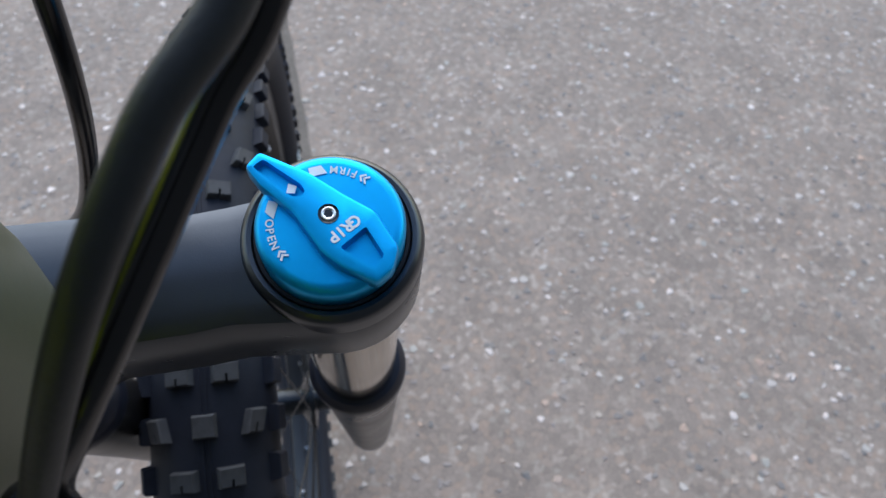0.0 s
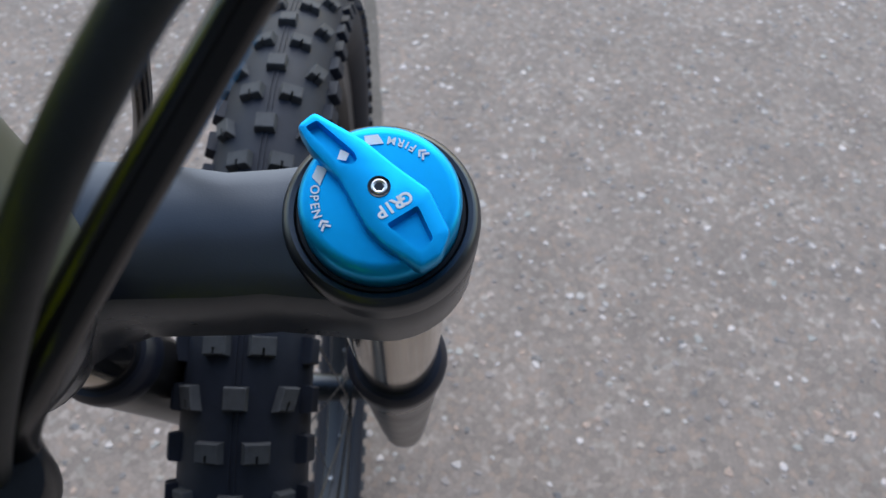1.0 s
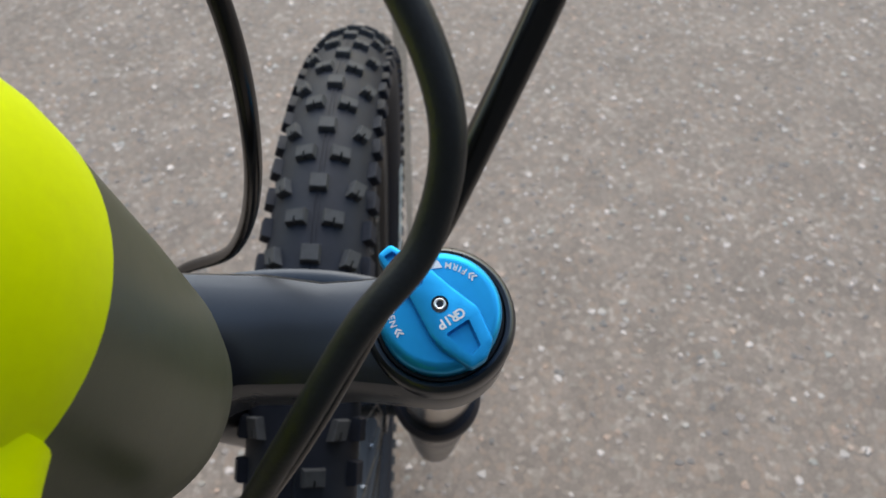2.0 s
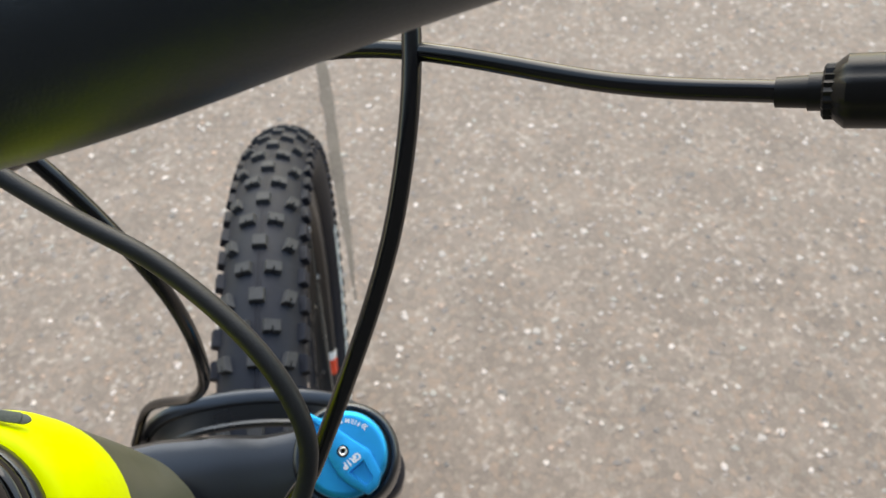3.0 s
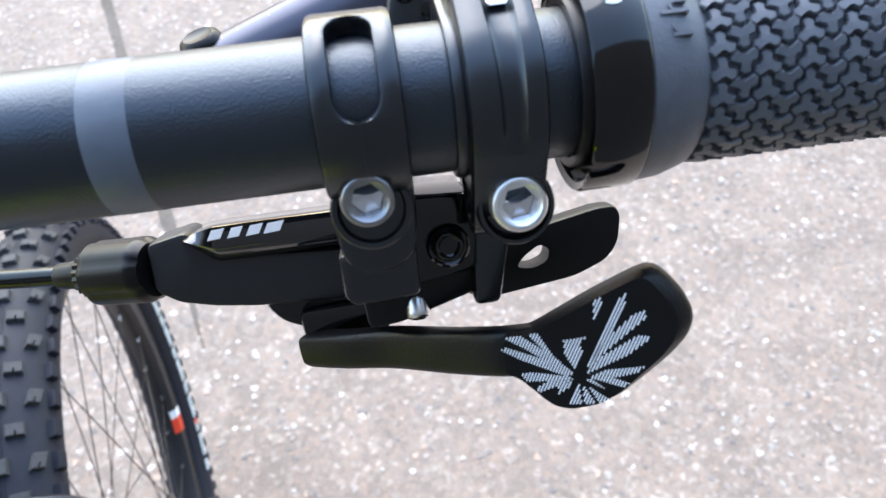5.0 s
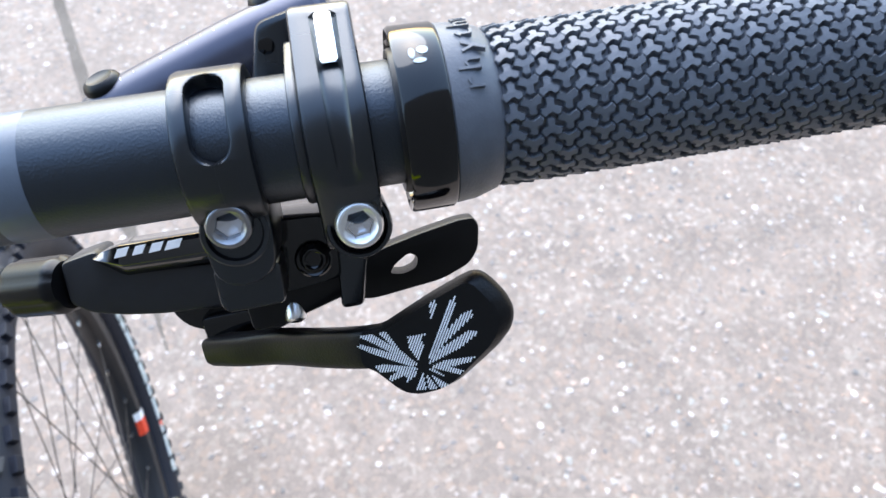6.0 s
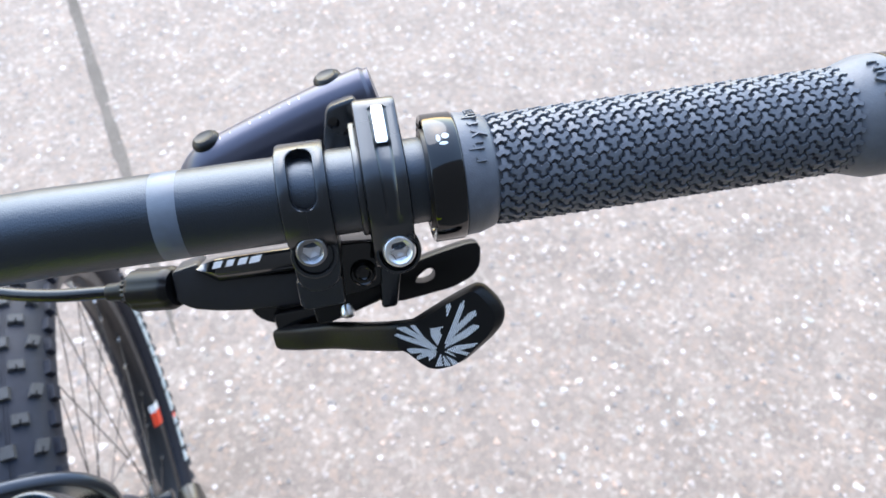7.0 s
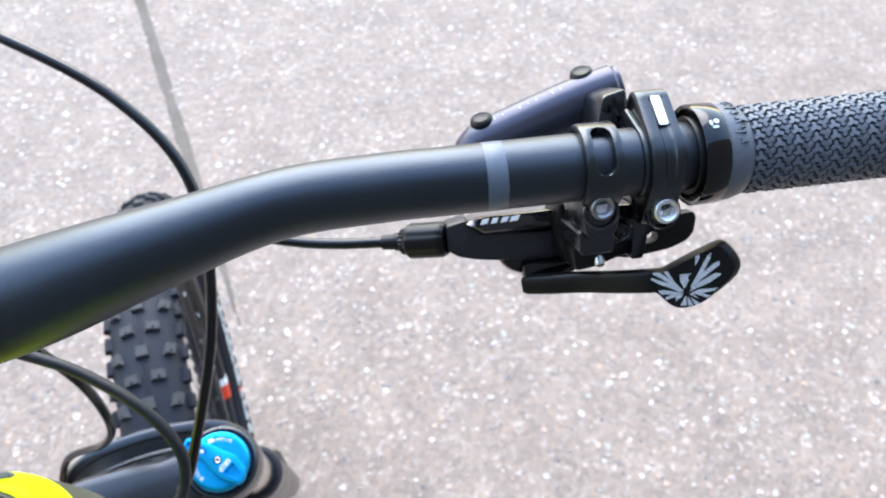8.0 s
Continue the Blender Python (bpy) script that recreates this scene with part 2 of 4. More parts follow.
def asphalt():
    m = bpy.data.materials.new("worn_asphalt")
    m.use_nodes = True
    t = m.node_tree
    n, link = t.nodes, t.links.new
    b = n["Principled BSDF"]
    b.inputs["Roughness"].default_value = 0.82
    place = n.new("ShaderNodeTexCoord")
    stones = n.new("ShaderNodeTexVoronoi")
    stones.inputs["Scale"].default_value = 105
    small = n.new("ShaderNodeTexVoronoi")
    small.inputs["Scale"].default_value = 300
    rims = n.new("ShaderNodeTexVoronoi")
    rims.feature = "DISTANCE_TO_EDGE"
    rims.inputs["Scale"].default_value = 105
    cloud, dust = n.new("ShaderNodeTexNoise"), n.new("ShaderNodeTexNoise")
    cloud.inputs["Scale"].default_value, cloud.inputs["Detail"].default_value = 9.0, 8.0
    dust.inputs["Scale"].default_value, dust.inputs["Detail"].default_value = 60.0, 6.0
    warp = n.new("ShaderNodeVectorMath")
    warp.operation = "ADD"
    jitter = n.new("ShaderNodeVectorMath")
    jitter.operation = "SCALE"
    jitter.inputs["Scale"].default_value = 0.010
    link(place.outputs["Object"], dust.inputs["Vector"])
    link(place.outputs["Object"], cloud.inputs["Vector"])
    link(dust.outputs["Color"], jitter.inputs[0])
    link(place.outputs["Object"], warp.inputs[0])
    link(jitter.outputs[0], warp.inputs[1])
    for v in (stones, small, rims):
        link(warp.outputs[0], v.inputs["Vector"])
    split = n.new("ShaderNodeSeparateColor")
    link(stones.outputs["Color"], split.inputs[0])
    tint = n.new("ShaderNodeValToRGB")
    e = tint.color_ramp.elements
    e[0].position, e[0].color = 0.0, (0.274, 0.216, 0.1742, 1)
    e[1].position, e[1].color = 1.0, (0.481, 0.390, 0.3229, 1)
    for at, c in ((0.3, (0.308, 0.242, 0.1957, 1)), (0.55, (0.344, 0.268, 0.2172, 1)), (0.72, (0.371, 0.268, 0.2035, 1)), (0.84, (0.361, 0.298, 0.2427, 1)), (0.93, (0.408, 0.322, 0.2622, 1))):
        e.new(at).color = c
    link(split.outputs[0], tint.inputs[0])
    split2 = n.new("ShaderNodeSeparateColor")
    link(small.outputs["Color"], split2.inputs[0])
    grit = n.new("ShaderNodeMapRange")
    grit.inputs[3].default_value, grit.inputs[4].default_value = 0.92, 1.08
    link(split2.outputs[0], grit.inputs[0])
    joint = n.new("ShaderNodeMapRange")
    joint.inputs[1].default_value, joint.inputs[2].default_value = 0.0, 0.16
    joint.inputs[3].default_value, joint.inputs[4].default_value = 0.88, 1.0
    link(rims.outputs["Distance"], joint.inputs[0])
    patch = n.new("ShaderNodeMapRange")
    patch.inputs[1].default_value, patch.inputs[2].default_value = 0.3, 0.7
    patch.inputs[3].default_value, patch.inputs[4].default_value = 0.86, 1.12
    link(cloud.outputs[0], patch.inputs[0])
    m1, m2, mix = n.new("ShaderNodeMath"), n.new("ShaderNodeMath"), n.new("ShaderNodeMix")
    m1.operation = m2.operation = "MULTIPLY"
    link(grit.outputs[0], m1.inputs[0])
    link(joint.outputs[0], m1.inputs[1])
    link(m1.outputs[0], m2.inputs[0])
    link(patch.outputs[0], m2.inputs[1])
    mix.data_type, mix.blend_type = "RGBA", "MULTIPLY"
    mix.inputs[0].default_value = 1.0
    link(tint.outputs[0], mix.inputs[6])
    link(m2.outputs[0], mix.inputs[7])
    link(mix.outputs[2], b.inputs["Base Color"])
    bump = n.new("ShaderNodeBump")
    bump.inputs["Strength"].default_value = 0.15
    bump.inputs["Distance"].default_value = 0.002
    link(m1.outputs[0], bump.inputs["Height"])
    link(bump.outputs[0], b.inputs["Normal"])
    return m


def chip_material():
    """Stone chips of many colours, one for each chip."""
    m = material("stone_chip", (0.5, 0.48, 0.46), 0.6, vary=0.2, grain=500)
    n, link = m.node_tree.nodes, m.node_tree.links.new
    pick, ramp = n.new("ShaderNodeNewGeometry"), n.new("ShaderNodeValToRGB")
    e = ramp.color_ramp.elements
    e[0].position, e[0].color = 0.0, (0.199, 0.178, 0.1615, 1)
    e[1].position, e[1].color = 1.0, (0.780, 0.662, 0.590, 1)
    for at, c in ((0.3, (0.332, 0.275, 0.2397, 1)), (0.5, (0.455, 0.375, 0.3229, 1)), (0.62, (0.520, 0.350, 0.2544, 1)), (0.74, (0.410, 0.375, 0.3229, 1)), (0.87, (0.621, 0.530, 0.4697, 1))):
        e.new(at).color = c
    link(pick.outputs["Random Per Island"], ramp.inputs[0])
    mix = [k for k in n if k.bl_idname == "ShaderNodeMix"][0]
    link(ramp.outputs[0], mix.inputs[6])
    return m


ASPHALT = asphalt()
bm = bmesh.new()
ring_faces(bm, [[(-400, -400, 0), (400, -400, 0)], [(-400, 400, 0), (400, 400, 0)]], closed=False, caps=False)
tagged(part("ground", bm, ASPHALT, None), "grey-brown worn asphalt with pale stone chips", "ground", kind="structure")

# a tarred joint in the asphalt, beside the wheel
TAR = material("tarred_joint", (0.195, 0.164, 0.135), 0.95, bump=0.2, bump_scale=220, vary=0.3, grain=160, spec=0.1)
bm = bmesh.new()
rows = []
for i in range(130):
    y = 0.42 + 0.032 * i
    x = 0.062 - 0.085 * y + 0.004 * noise.noise((y * 6, 0, 0)) + 0.0015 * noise.noise((y * 40, 3, 0))
    w = 0.0145 * min(1.0, 0.15 + i / 12) + 0.006 * min(1.0, i / 12) * noise.noise((y * 14, 7, 0)) + 0.002 * noise.noise((y * 50, 9, 0))
    rows.append([(x - w, y, -0.001), (x - w * 0.85, y, 0.0010), (x + w * 0.85, y, 0.0010), (x + w, y, -0.001)])
ring_faces(bm, rows, closed=False, caps=False)
tagged(part("pavement_joint", bm, TAR, None), "dark tar-filled joint across the asphalt", "joint", kind="structure")
# pale stone chips lying bare in the worn surface
CHIP = chip_material()
rng = random.Random(11)
verts, faces = [], []
for k in range(7000):
    cx, cy = rng.uniform(-0.75, 1.5), rng.uniform(-0.75, 2.3)
    size = rng.choice((0.0036, 0.0046, 0.0054, 0.0062, 0.0080))
    first, n = len(verts), rng.choice((5, 6, 7))
    turn, squash = rng.uniform(0, 6.3), rng.uniform(0.65, 1.0)
    tilt = rng.uniform(-0.12, 0.12)
    for grow, high in ((1.0, -0.0004), (0.82, 0.0008)):
        for i in range(n):
            a = 2 * math.pi * i / n
            jag = 1 + 0.22 * math.sin(3.1 * i + k)
            u, v = size * grow * jag * math.cos(a), size * grow * squash * jag * math.sin(a)
            verts.append((cx + u * math.cos(turn) - v * math.sin(turn), cy + u * math.sin(turn) + v * math.cos(turn), high + tilt * u))
    faces += [(first + i, first + (i + 1) % n, first + n + (i + 1) % n, first + n + i) for i in range(n)]
    faces.append(tuple(first + n + i for i in range(n)))
me = bpy.data.meshes.new("stone_chips")
me.from_pydata(verts, [], faces)
me.materials.append(CHIP)
tagged(new("stone_chips", me), "pale bare stone chips scattered in the asphalt", "gravel", kind="stuff")
# an unseen wall added behind the rider's place: darkens reflections, blocks the sky
UNSEEN_WALL = material("unseen_wall_grey", (0.040, 0.043, 0.048), 0.9, bump=0.5, bump_scale=90, vary=0.15, grain=12)
tagged(part("reflection_wall", box(-15, 15, -1.60, -1.30, 0, 4.6), UNSEEN_WALL, None), "unseen dark grey wall, added to darken reflections and block sky", "wall", kind="structure")

# ---- front wheel ----
R = 0.368
wheel = thing("bicycle_wheel", pose(-0.0086, 0, R, 0, 1.5, 0), "black mountain bike wheel with a knobbly tyre on asphalt", "wheel")
CORE, HALF, DEEP = 0.3345, 0.0315, 0.0285


def hoop(section, steps=120, bm=None):
    """A ring round the axle (the x axis) of a section of (x, radius)."""
    bm = bm or bmesh.new()
    rings = [[(x, r * math.sin(a), r * math.cos(a)) for x, r in section] for a in (2 * math.pi * i / steps for i in range(steps))]
    return ring_faces(bm, rings + [rings[0]], caps=False)


def on_tyre(turn, lean, out=0.0):
    """A pose on the tyre: y along the tread, z out of it."""
    a, f = radians(turn), radians(lean)
    radial, along, side = Vector((0, math.sin(a), math.cos(a))), Vector((0, math.cos(a), -math.sin(a))), Vector((1, 0, 0))
    up = (radial * math.cos(f) + side * math.sin(f)).normalized()
    across = (side * math.cos(f) - radial * math.sin(f)).normalized()
    place = radial * (CORE + DEEP * math.cos(f)) + side * HALF * math.sin(f) + up * out
    return Matrix.Translation(place) @ Matrix((across, along, up)).transposed().to_4x4()


tyre = part("tyre", hoop([(HALF * math.sin(radians(f)), CORE + DEEP * math.cos(radians(f))) for f in range(-145, 146, 10)] + [(0.012, 0.309), (-0.012, 0.309)], 160), TYRE, wheel, "black rubber tyre")
part("rim", hoop([(-0.0160, 0.3120), (-0.0165, 0.3050), (-0.0135, 0.2910), (-0.0050, 0.2860), (0.0050, 0.2860), (0.0135, 0.2910), (0.0165, 0.3050), (0.0160, 0.3120)], 128), RIM, wheel)


def block(wide, long, high, skew=0.0, sipe=0.0, mat=None):
    """A tread block: a tapered brick, with a sipe cut into its trailing edge where one is given."""
    bm = bmesh.new()
    x, y, c = wide / 2, long / 2, sipe / 2
    notch = [(-c, -y), (-c, -0.2 * y), (c, -0.2 * y), (c, -y)] if sipe else []
    rings = []
    for z, grow in ((-0.003, 1.12), (high * 0.84, 0.99), (high, 0.90)):
        rings.append([(u * (grow if abs(u) > c else 1) + skew * v, v * (grow if abs(v) == y else 1), z) for u, v in [(-x, -y), *notch, (x, -y), (x, y), (-x, y)]])
    ring_faces(bm, rings)
    me = bpy.data.meshes.new("tread_block")
    bmesh.ops.recalc_face_normals(bm, faces=bm.faces)
    bm.to_mesh(me)
    bm.free()
    me.materials.append(mat or BLOCK)
    return me


BLOCKS = [block(0.0105, 0.0105, 0.0042), block(0.0120, 0.0090, 0.0042, sipe=0.0012), block(0.0090, 0.0110, 0.0045, 0.25, 0.0011), block(0.0080, 0.0125, 0.0048, mat=TYRE), block(0.0090, 0.0110, 0.0045, -0.25, 0.0011)]
STEP = 360 / 47
rest = bmesh.new()
for k in range(94):
    turn = -9.57 + k * STEP / 2
    turn = (turn + 180) % 360 - 180
    single = k % 2 == 0
    kinds = [(0, 0.0), (2, 42.0), (4, -42.0), (3, 71.0), (3, -71.0)] if single else [(1, 19.0), (1, -19.0), (3, 68.0), (3, -68.0)]
    for kind, lean in kinds:
        m = on_tyre(turn, lean)
        if -48 < turn < 92:
            ob = new("tread_block", BLOCKS[kind])
            ob.parent, ob.matrix_basis = tyre, m
        else:
            size = len(rest.verts)
            rest.from_mesh(BLOCKS[kind])
            rest.verts.ensure_lookup_table()
            bmesh.ops.transform(rest, matrix=m, verts=rest.verts[size:])
tagged(part("tread", rest, BLOCK, tyre), kind="stuff")
for side in (-1, 1):
    rib = [(side * x * MM, (CORE + DEEP) + h * MM) for x, h in ((0.7, -0.6), (0.9, 0.7), (1.7, 0.7), (1.9, -0.6))]
    part("tread_rib", hoop(rib, 160), TYRE, tyre)
bm = bmesh.new()
for k in range(60):
    if (k * 7) % 11 in (0, 6):
        continue
    a = 92 + k * 1.0
    merge(bm, moved(box(-0.0065, 0.0065, -0.0026, 0.0022 + 0.0006 * (k % 3), -0.0003, 0.0007), on_tyre(a, 100)))
part("sidewall_lettering", bm, TEAL, tyre, "pale blurred lettering on the sidewall")
part("sidewall_mark", moved(box(-0.005, 0.005, -0.004, 0.004, -0.0002, 0.0008), on_tyre(137, 100)), RED, tyre)
for name, mat, a0, a1 in (("rim_decal", WHITE, 129.3, 131.8), ("rim_mark", RED, 131.8, 136.4)):
    bm = bmesh.new()
    rows = []
    for i in range(5):
        a = radians(a0 + (a1 - a0) * i / 4)
        rows.append([(x, r * math.sin(a), r * math.cos(a)) for x, r in ((0.0168, 0.3045), (0.0138, 0.2907), (0.0056, 0.2856))])
    ring_faces(bm, rows, closed=False, caps=False)
    part(name, bm, mat, wheel)
hub = part("hub", turned([(0.008, -0.052), (0.011, -0.05), (0.011, -0.036), (0.028, -0.034), (0.028, -0.030), (0.013, -0.022), (0.013, 0.022), (0.028, 0.030), (0.028, 0.034), (0.011, 0.036), (0.011, 0.05), (0.008, 0.052)], pose(0, 0, 0, 0, 90, 0), 28), SATIN, wheel)
for k in range(32):
    a, side = 2 * math.pi * k / 32, 1 if k % 2 else -1
    b = a + side * (0.62 if k % 4 < 2 else -0.62)
    outer = Vector((side * 0.003, 0.2875 * math.sin(a), 0.2875 * math.cos(a)))
    inner = Vector((side * 0.031, 0.027 * math.sin(b), 0.027 * math.cos(b)))
    part("spoke", swept([inner, outer], 0.00065, 6), SPOKE, wheel)
    part("nipple", swept([outer + (inner - outer).normalized() * 0.010, outer], 0.0019, 8), NIPPLE, wheel)

# ---- fork: z along the steering axis, from the middle between the tube tops ----
STEER = pose(0, -0.1957, 0.9021, 14.5)
RIGHT, LEFT = 0.0740, -0.0520
LEAN = pose(0, 0, 0, 1.7)
MID = (RIGHT + LEFT) / 2
fork = thing("suspension_fork", STEER, "black suspension fork with a blue damper dial", "fork")


def crown_outline():
    def arc(cx, cy, r, a0, a1, n):
        return [(cx + r * math.cos(radians(a0 + (a1 - a0) * i / n)), cy + r * math.sin(radians(a0 + (a1 - a0) * i / n))) for i in range(n + 1)]

    half = arc(RIGHT, 0, 0.0215, -100, 140, 24) + [(RIGHT - 0.024, 0.0128), (RIGHT - 0.034, 0.0118), (MID + 0.012, 0.0138)]
    left = [(2 * MID - x, y) for x, y in half[::-1]]
    back = arc(-0.0075, -0.0255, 0.0150, 195, 350, 16)
    return half + left + [(LEFT + 0.022, -0.0195)] + back + [(0.0130, -0.0240), (0.0200, -0.0212), (RIGHT - 0.034, -0.0205), (RIGHT - 0.024, -0.0195)]


WIPER = material("blue_black_seal", (0.008, 0.010, 0.020), 0.4, vary=0.1, spec=0.4)
LEG = material("gloss_black_leg", (0.014, 0.012, 0.010), 0.32, coat=0.1, vary=0.1)
part("crown", slab(crown_outline(), -0.043, -0.0095, 0.0065), CROWN, fork)
part("crown_race", turned([(0.0150, -0.036), (0.0200, -0.022), (0.0255, -0.010), (0.0265, -0.006), (0.0262, 0.002)], pose(-0.0075, -0.0255, 0), 48), CROWN, fork)
for x in (RIGHT, LEFT):
    # black ring set in the gap inside the boss, as its shade
    part("crown_gap_shade", turned([(0.0182, -0.0098), (0.0182, -0.0080), (0.0178, -0.0076), (0.0170, -0.0076), (0.0165, -0.0098)], pose(x, 0, 0), 56), PLASTIC, fork)
    part("crown_boss", turned([(0.0214, -0.0200), (0.0214, -0.0106), (0.0210, -0.0088), (0.0203, -0.0077), (0.0194, -0.0072), (0.0184, -0.0074), (0.0180, -0.0084), (0.0178, -0.0100)], pose(x, 0, 0), 64), CROWN, fork)
    leg_pose = pose(x, 0, 0) @ LEAN
    part("stanchion", turned([(0.0170, -0.200), (0.0170, -0.040)], leg_pose, 40), GOLD, fork, "polished bronze stanchion tube")
    part("wiper_seal", turned([(0.0172, -0.180), (0.0192, -0.180), (0.0216, -0.183), (0.0222, -0.186), (0.0222, -0.193), (0.0216, -0.196), (0.0175, -0.1965)], leg_pose, 44), WIPER, fork, "blue-black rubber wiper seal")
    leg = turned([(0.0175, -0.194), (0.0208, -0.197), (0.0212, -0.212), (0.0200, -0.27), (0.0190, -0.45), (0.0175, -0.545), (0.010, -0.575)], leg_pose, 36)
    foot = leg_pose @ Vector((0, 0, -0.52))
    swept([foot, Vector((x * 0.92, 0.030, -0.548)), Vector((x * 0.84, 0.0555, -0.5640))], [0.014, 0.0150, 0.0140], 14, leg)
    part("lower_leg", leg, LEG, fork, "gloss black lower leg")
arch_line = spline([(RIGHT - 0.003, 0.012, -0.180), (RIGHT - 0.004, 0.028, -0.156), (RIGHT - 0.022, 0.038, -0.136), (MID, 0.042, -0.131), (LEFT + 0.022, 0.038, -0.136), (LEFT + 0.004, 0.028, -0.156), (LEFT + 0.003, 0.012, -0.180)], 6)
bm = bmesh.new()
rings = []
for i, p in enumerate(arch_line):
    way = (arch_line[min(i + 1, len(arch_line) - 1)] - arch_line[max(i - 1, 0)]).normalized()
    rise = Vector((0, -0.25, 1)) - way * way.dot(Vector((0, -0.25, 1)))
    rise.normalize()
    deep = way.cross(rise)
    rings.append([p + (deep * u + rise * v) * MM for u, v in ((-10, -3), (-10, 4), (-8.8, 5.4), (-7, 5.6), (-5.6, 4.2), (3, 4.2), (4.4, 5.6), (9, 5.2), (11, 3.5), (11, -3), (9, -5.5), (-8, -5.5))])
part("arch", ring_faces(bm, rings), CROWN, fork, "grooved black fork arch")

# blue damper dial on the crown
dial = part("damper_dial", turned([(0.0150, -0.0095), (0.0168, -0.0090), (0.0168, -0.0022), (0.0163, -0.0009), (0.0152, -0.0001), (0.0140, 0.0), (0.0, 0.0)][:-1], pose(RIGHT, 0, 0), 72), BLUE, fork, "bright blue anodised dial")
HANDLE = [(-17.4, 14.0), (-14.3, 8.9), (-8.0, 2.0), (-2.4, -8.2), (1.0, -11.6), (8.5, -16.2), (12.4, -13.6), (14.2, -8.6), (12.4, -4.8), (10.1, 0.3), (3.3, 5.4), (-3.5, 11.2), (-14.0, 17.4)]
SLOT = [(-15.6, 13.6), (-13.2, 15.2), (-5.4, 8.2), (-4.6, 6.4), (-5.8, 5.2), (-8.2, 5.8)]
POCKET = [(1.6, -7.4), (7.6, -3.2), (10.8, -10.2), (8.2, -12.9)]
scaled = lambda shape: [(x * MM, y * MM) for x, y in shape]
part("dial_lever", slab(rounded(scaled(HANDLE), 0.0012, 4), -0.0026, 0.0030, 0.0009, [(rounded(scaled(SLOT), 0.0007, 3), 0.0022), (rounded(scaled(POCKET), 0.0007, 3), 0.0024)], pose(RIGHT, 0, 0)), BLUE, dial)
hex_bolt(dial, "dial_screw", STEEL, pose(RIGHT - 0.0001, 0.0006, 0.0033), 0.0017, 0.003, "small steel hex screw")
# nothing is sunk here: a flush black ring gives the recess's shade
part("screw_recess_shade", turned([(0.0023, 0.0029), (0.0023, 0.0032), (0.0019, 0.0031), (0.0010, 0.0031)], pose(RIGHT - 0.0001, 0.0006, 0), 32), GLOSS, dial)


def round_letter(char, angle, radius, size):
    a = radians(angle)
    return moved(letters(char, size, 0.0001, 0.012), pose(RIGHT, 0, 0.0002) @ pose(radius * math.cos(a), radius * math.sin(a), 0, 0, 0, angle + 90))


def print_on_dial(word, angles, radius, size):
    for char, angle in zip(word, angles):
        part("printed_letter", round_letter(char, angle, radius, size), WHITE, dial, "white printed letter")


print_on_dial("FIRM", (59.5, 65.5, 72.0, 81.0), 0.0126, 0.0025)
print_on_dial("OPEN", (176.0, 184.0, 191.5, 199.5), 0.0132, 0.0025)


def chevron(angle, sign):
    bm = bmesh.new()
    for k in (0, 1):
        for tilt in (1, -1):
            merge(bm, moved(box(-0.00012, 0.00135, -0.00022, 0.00022, 0, 0.0002), pose(0, 0.0010 * k * sign, 0, 0, 0, 0) @ pose(0, 0, 0, 0, 0, (90 + tilt * 48) if sign < 0 else (-90 + tilt * 48))))
    a = radians(angle)
    return moved(bm, pose(RIGHT, 0, 0.0002) @ pose(0.0127 * math.cos(a), 0.0127 * math.sin(a), 0, 0, 0, angle))


part("printed_arrow", chevron(48, 1), WHITE, dial)
part("printed_arrow", chevron(212, -1), WHITE, dial)
part("printed_block", slab([(-0.0011, -0.0022), (0.0011, -0.0013), (0.0011, 0.0016), (-0.0011, 0.0016)], 0.0001, 0.0003, m=pose(RIGHT, 0, 0) @ pose(0.0126 * math.cos(radians(99)), 0.0126 * math.sin(radians(99)), 0, 0, 0, 99)), WHITE, dial)
part("printed_block", slab([(-0.0011, -0.0018), (0.0011, -0.0018), (0.0011, 0.0010), (-0.0011, 0.0022)], 0.0001, 0.0003, m=pose(RIGHT, 0, 0) @ pose(0.0132 * math.cos(radians(161)), 0.0132 * math.sin(radians(161)), 0, 0, 0, 161)), WHITE, dial)
part("printed_block", slab([(-0.0012, -0.0010), (0.0006, -0.0013), (0.0012, 0.0004), (-0.0006, 0.0012)], 0.0019, 0.0021, m=pose(RIGHT - 0.0076, 0.0079, 0, 0, 0, 0)), WHITE, dial)
for i, char in enumerate("GRIP"):
    way = Vector((-0.83, -0.55))
    p = Vector((0.0028, -0.0033)) + way * (i - 1.5) * 0.0019
    part("printed_letter", moved(letters(char, 0.0036, 0.0001, 0.028), pose(RIGHT + p.x, p.y, 0.0031, 0, 0, math.degrees(math.atan2(way.y, way.x)))), WHITE, dial)

# ---- frame ----
frame_thing = thing("bike_frame", STEER @ pose(-0.0075, -0.0255, 0), "olive green bicycle frame with lime yellow collar and top tube", "bicycle frame")
head = part("head_tube", turned([(0.0285, 0.001), (0.0300, 0.004), (0.0325, 0.02), (0.0340, 0.05), (0.0352, 0.0910)], seg=64), OLIVE, frame_thing)
part("head_tube_top", turned([(0.0351, 0.0905), (0.0354, 0.0915), (0.0354, 0.0990), (0.0343, 0.1080), (0.0322, 0.1145), (0.0305, 0.1175), (0.0290, 0.1190), (0.0268, 0.1195)], seg=64), YELLOW, frame_thing, "glossy lime yellow collar")
part("headset_cup", turned([(0.0270, 0.1185), (0.0274, 0.1200), (0.0270, 0.1228), (0.0262, 0.1236), (0.0236, 0.1238)], seg=56), SATIN, frame_thing)
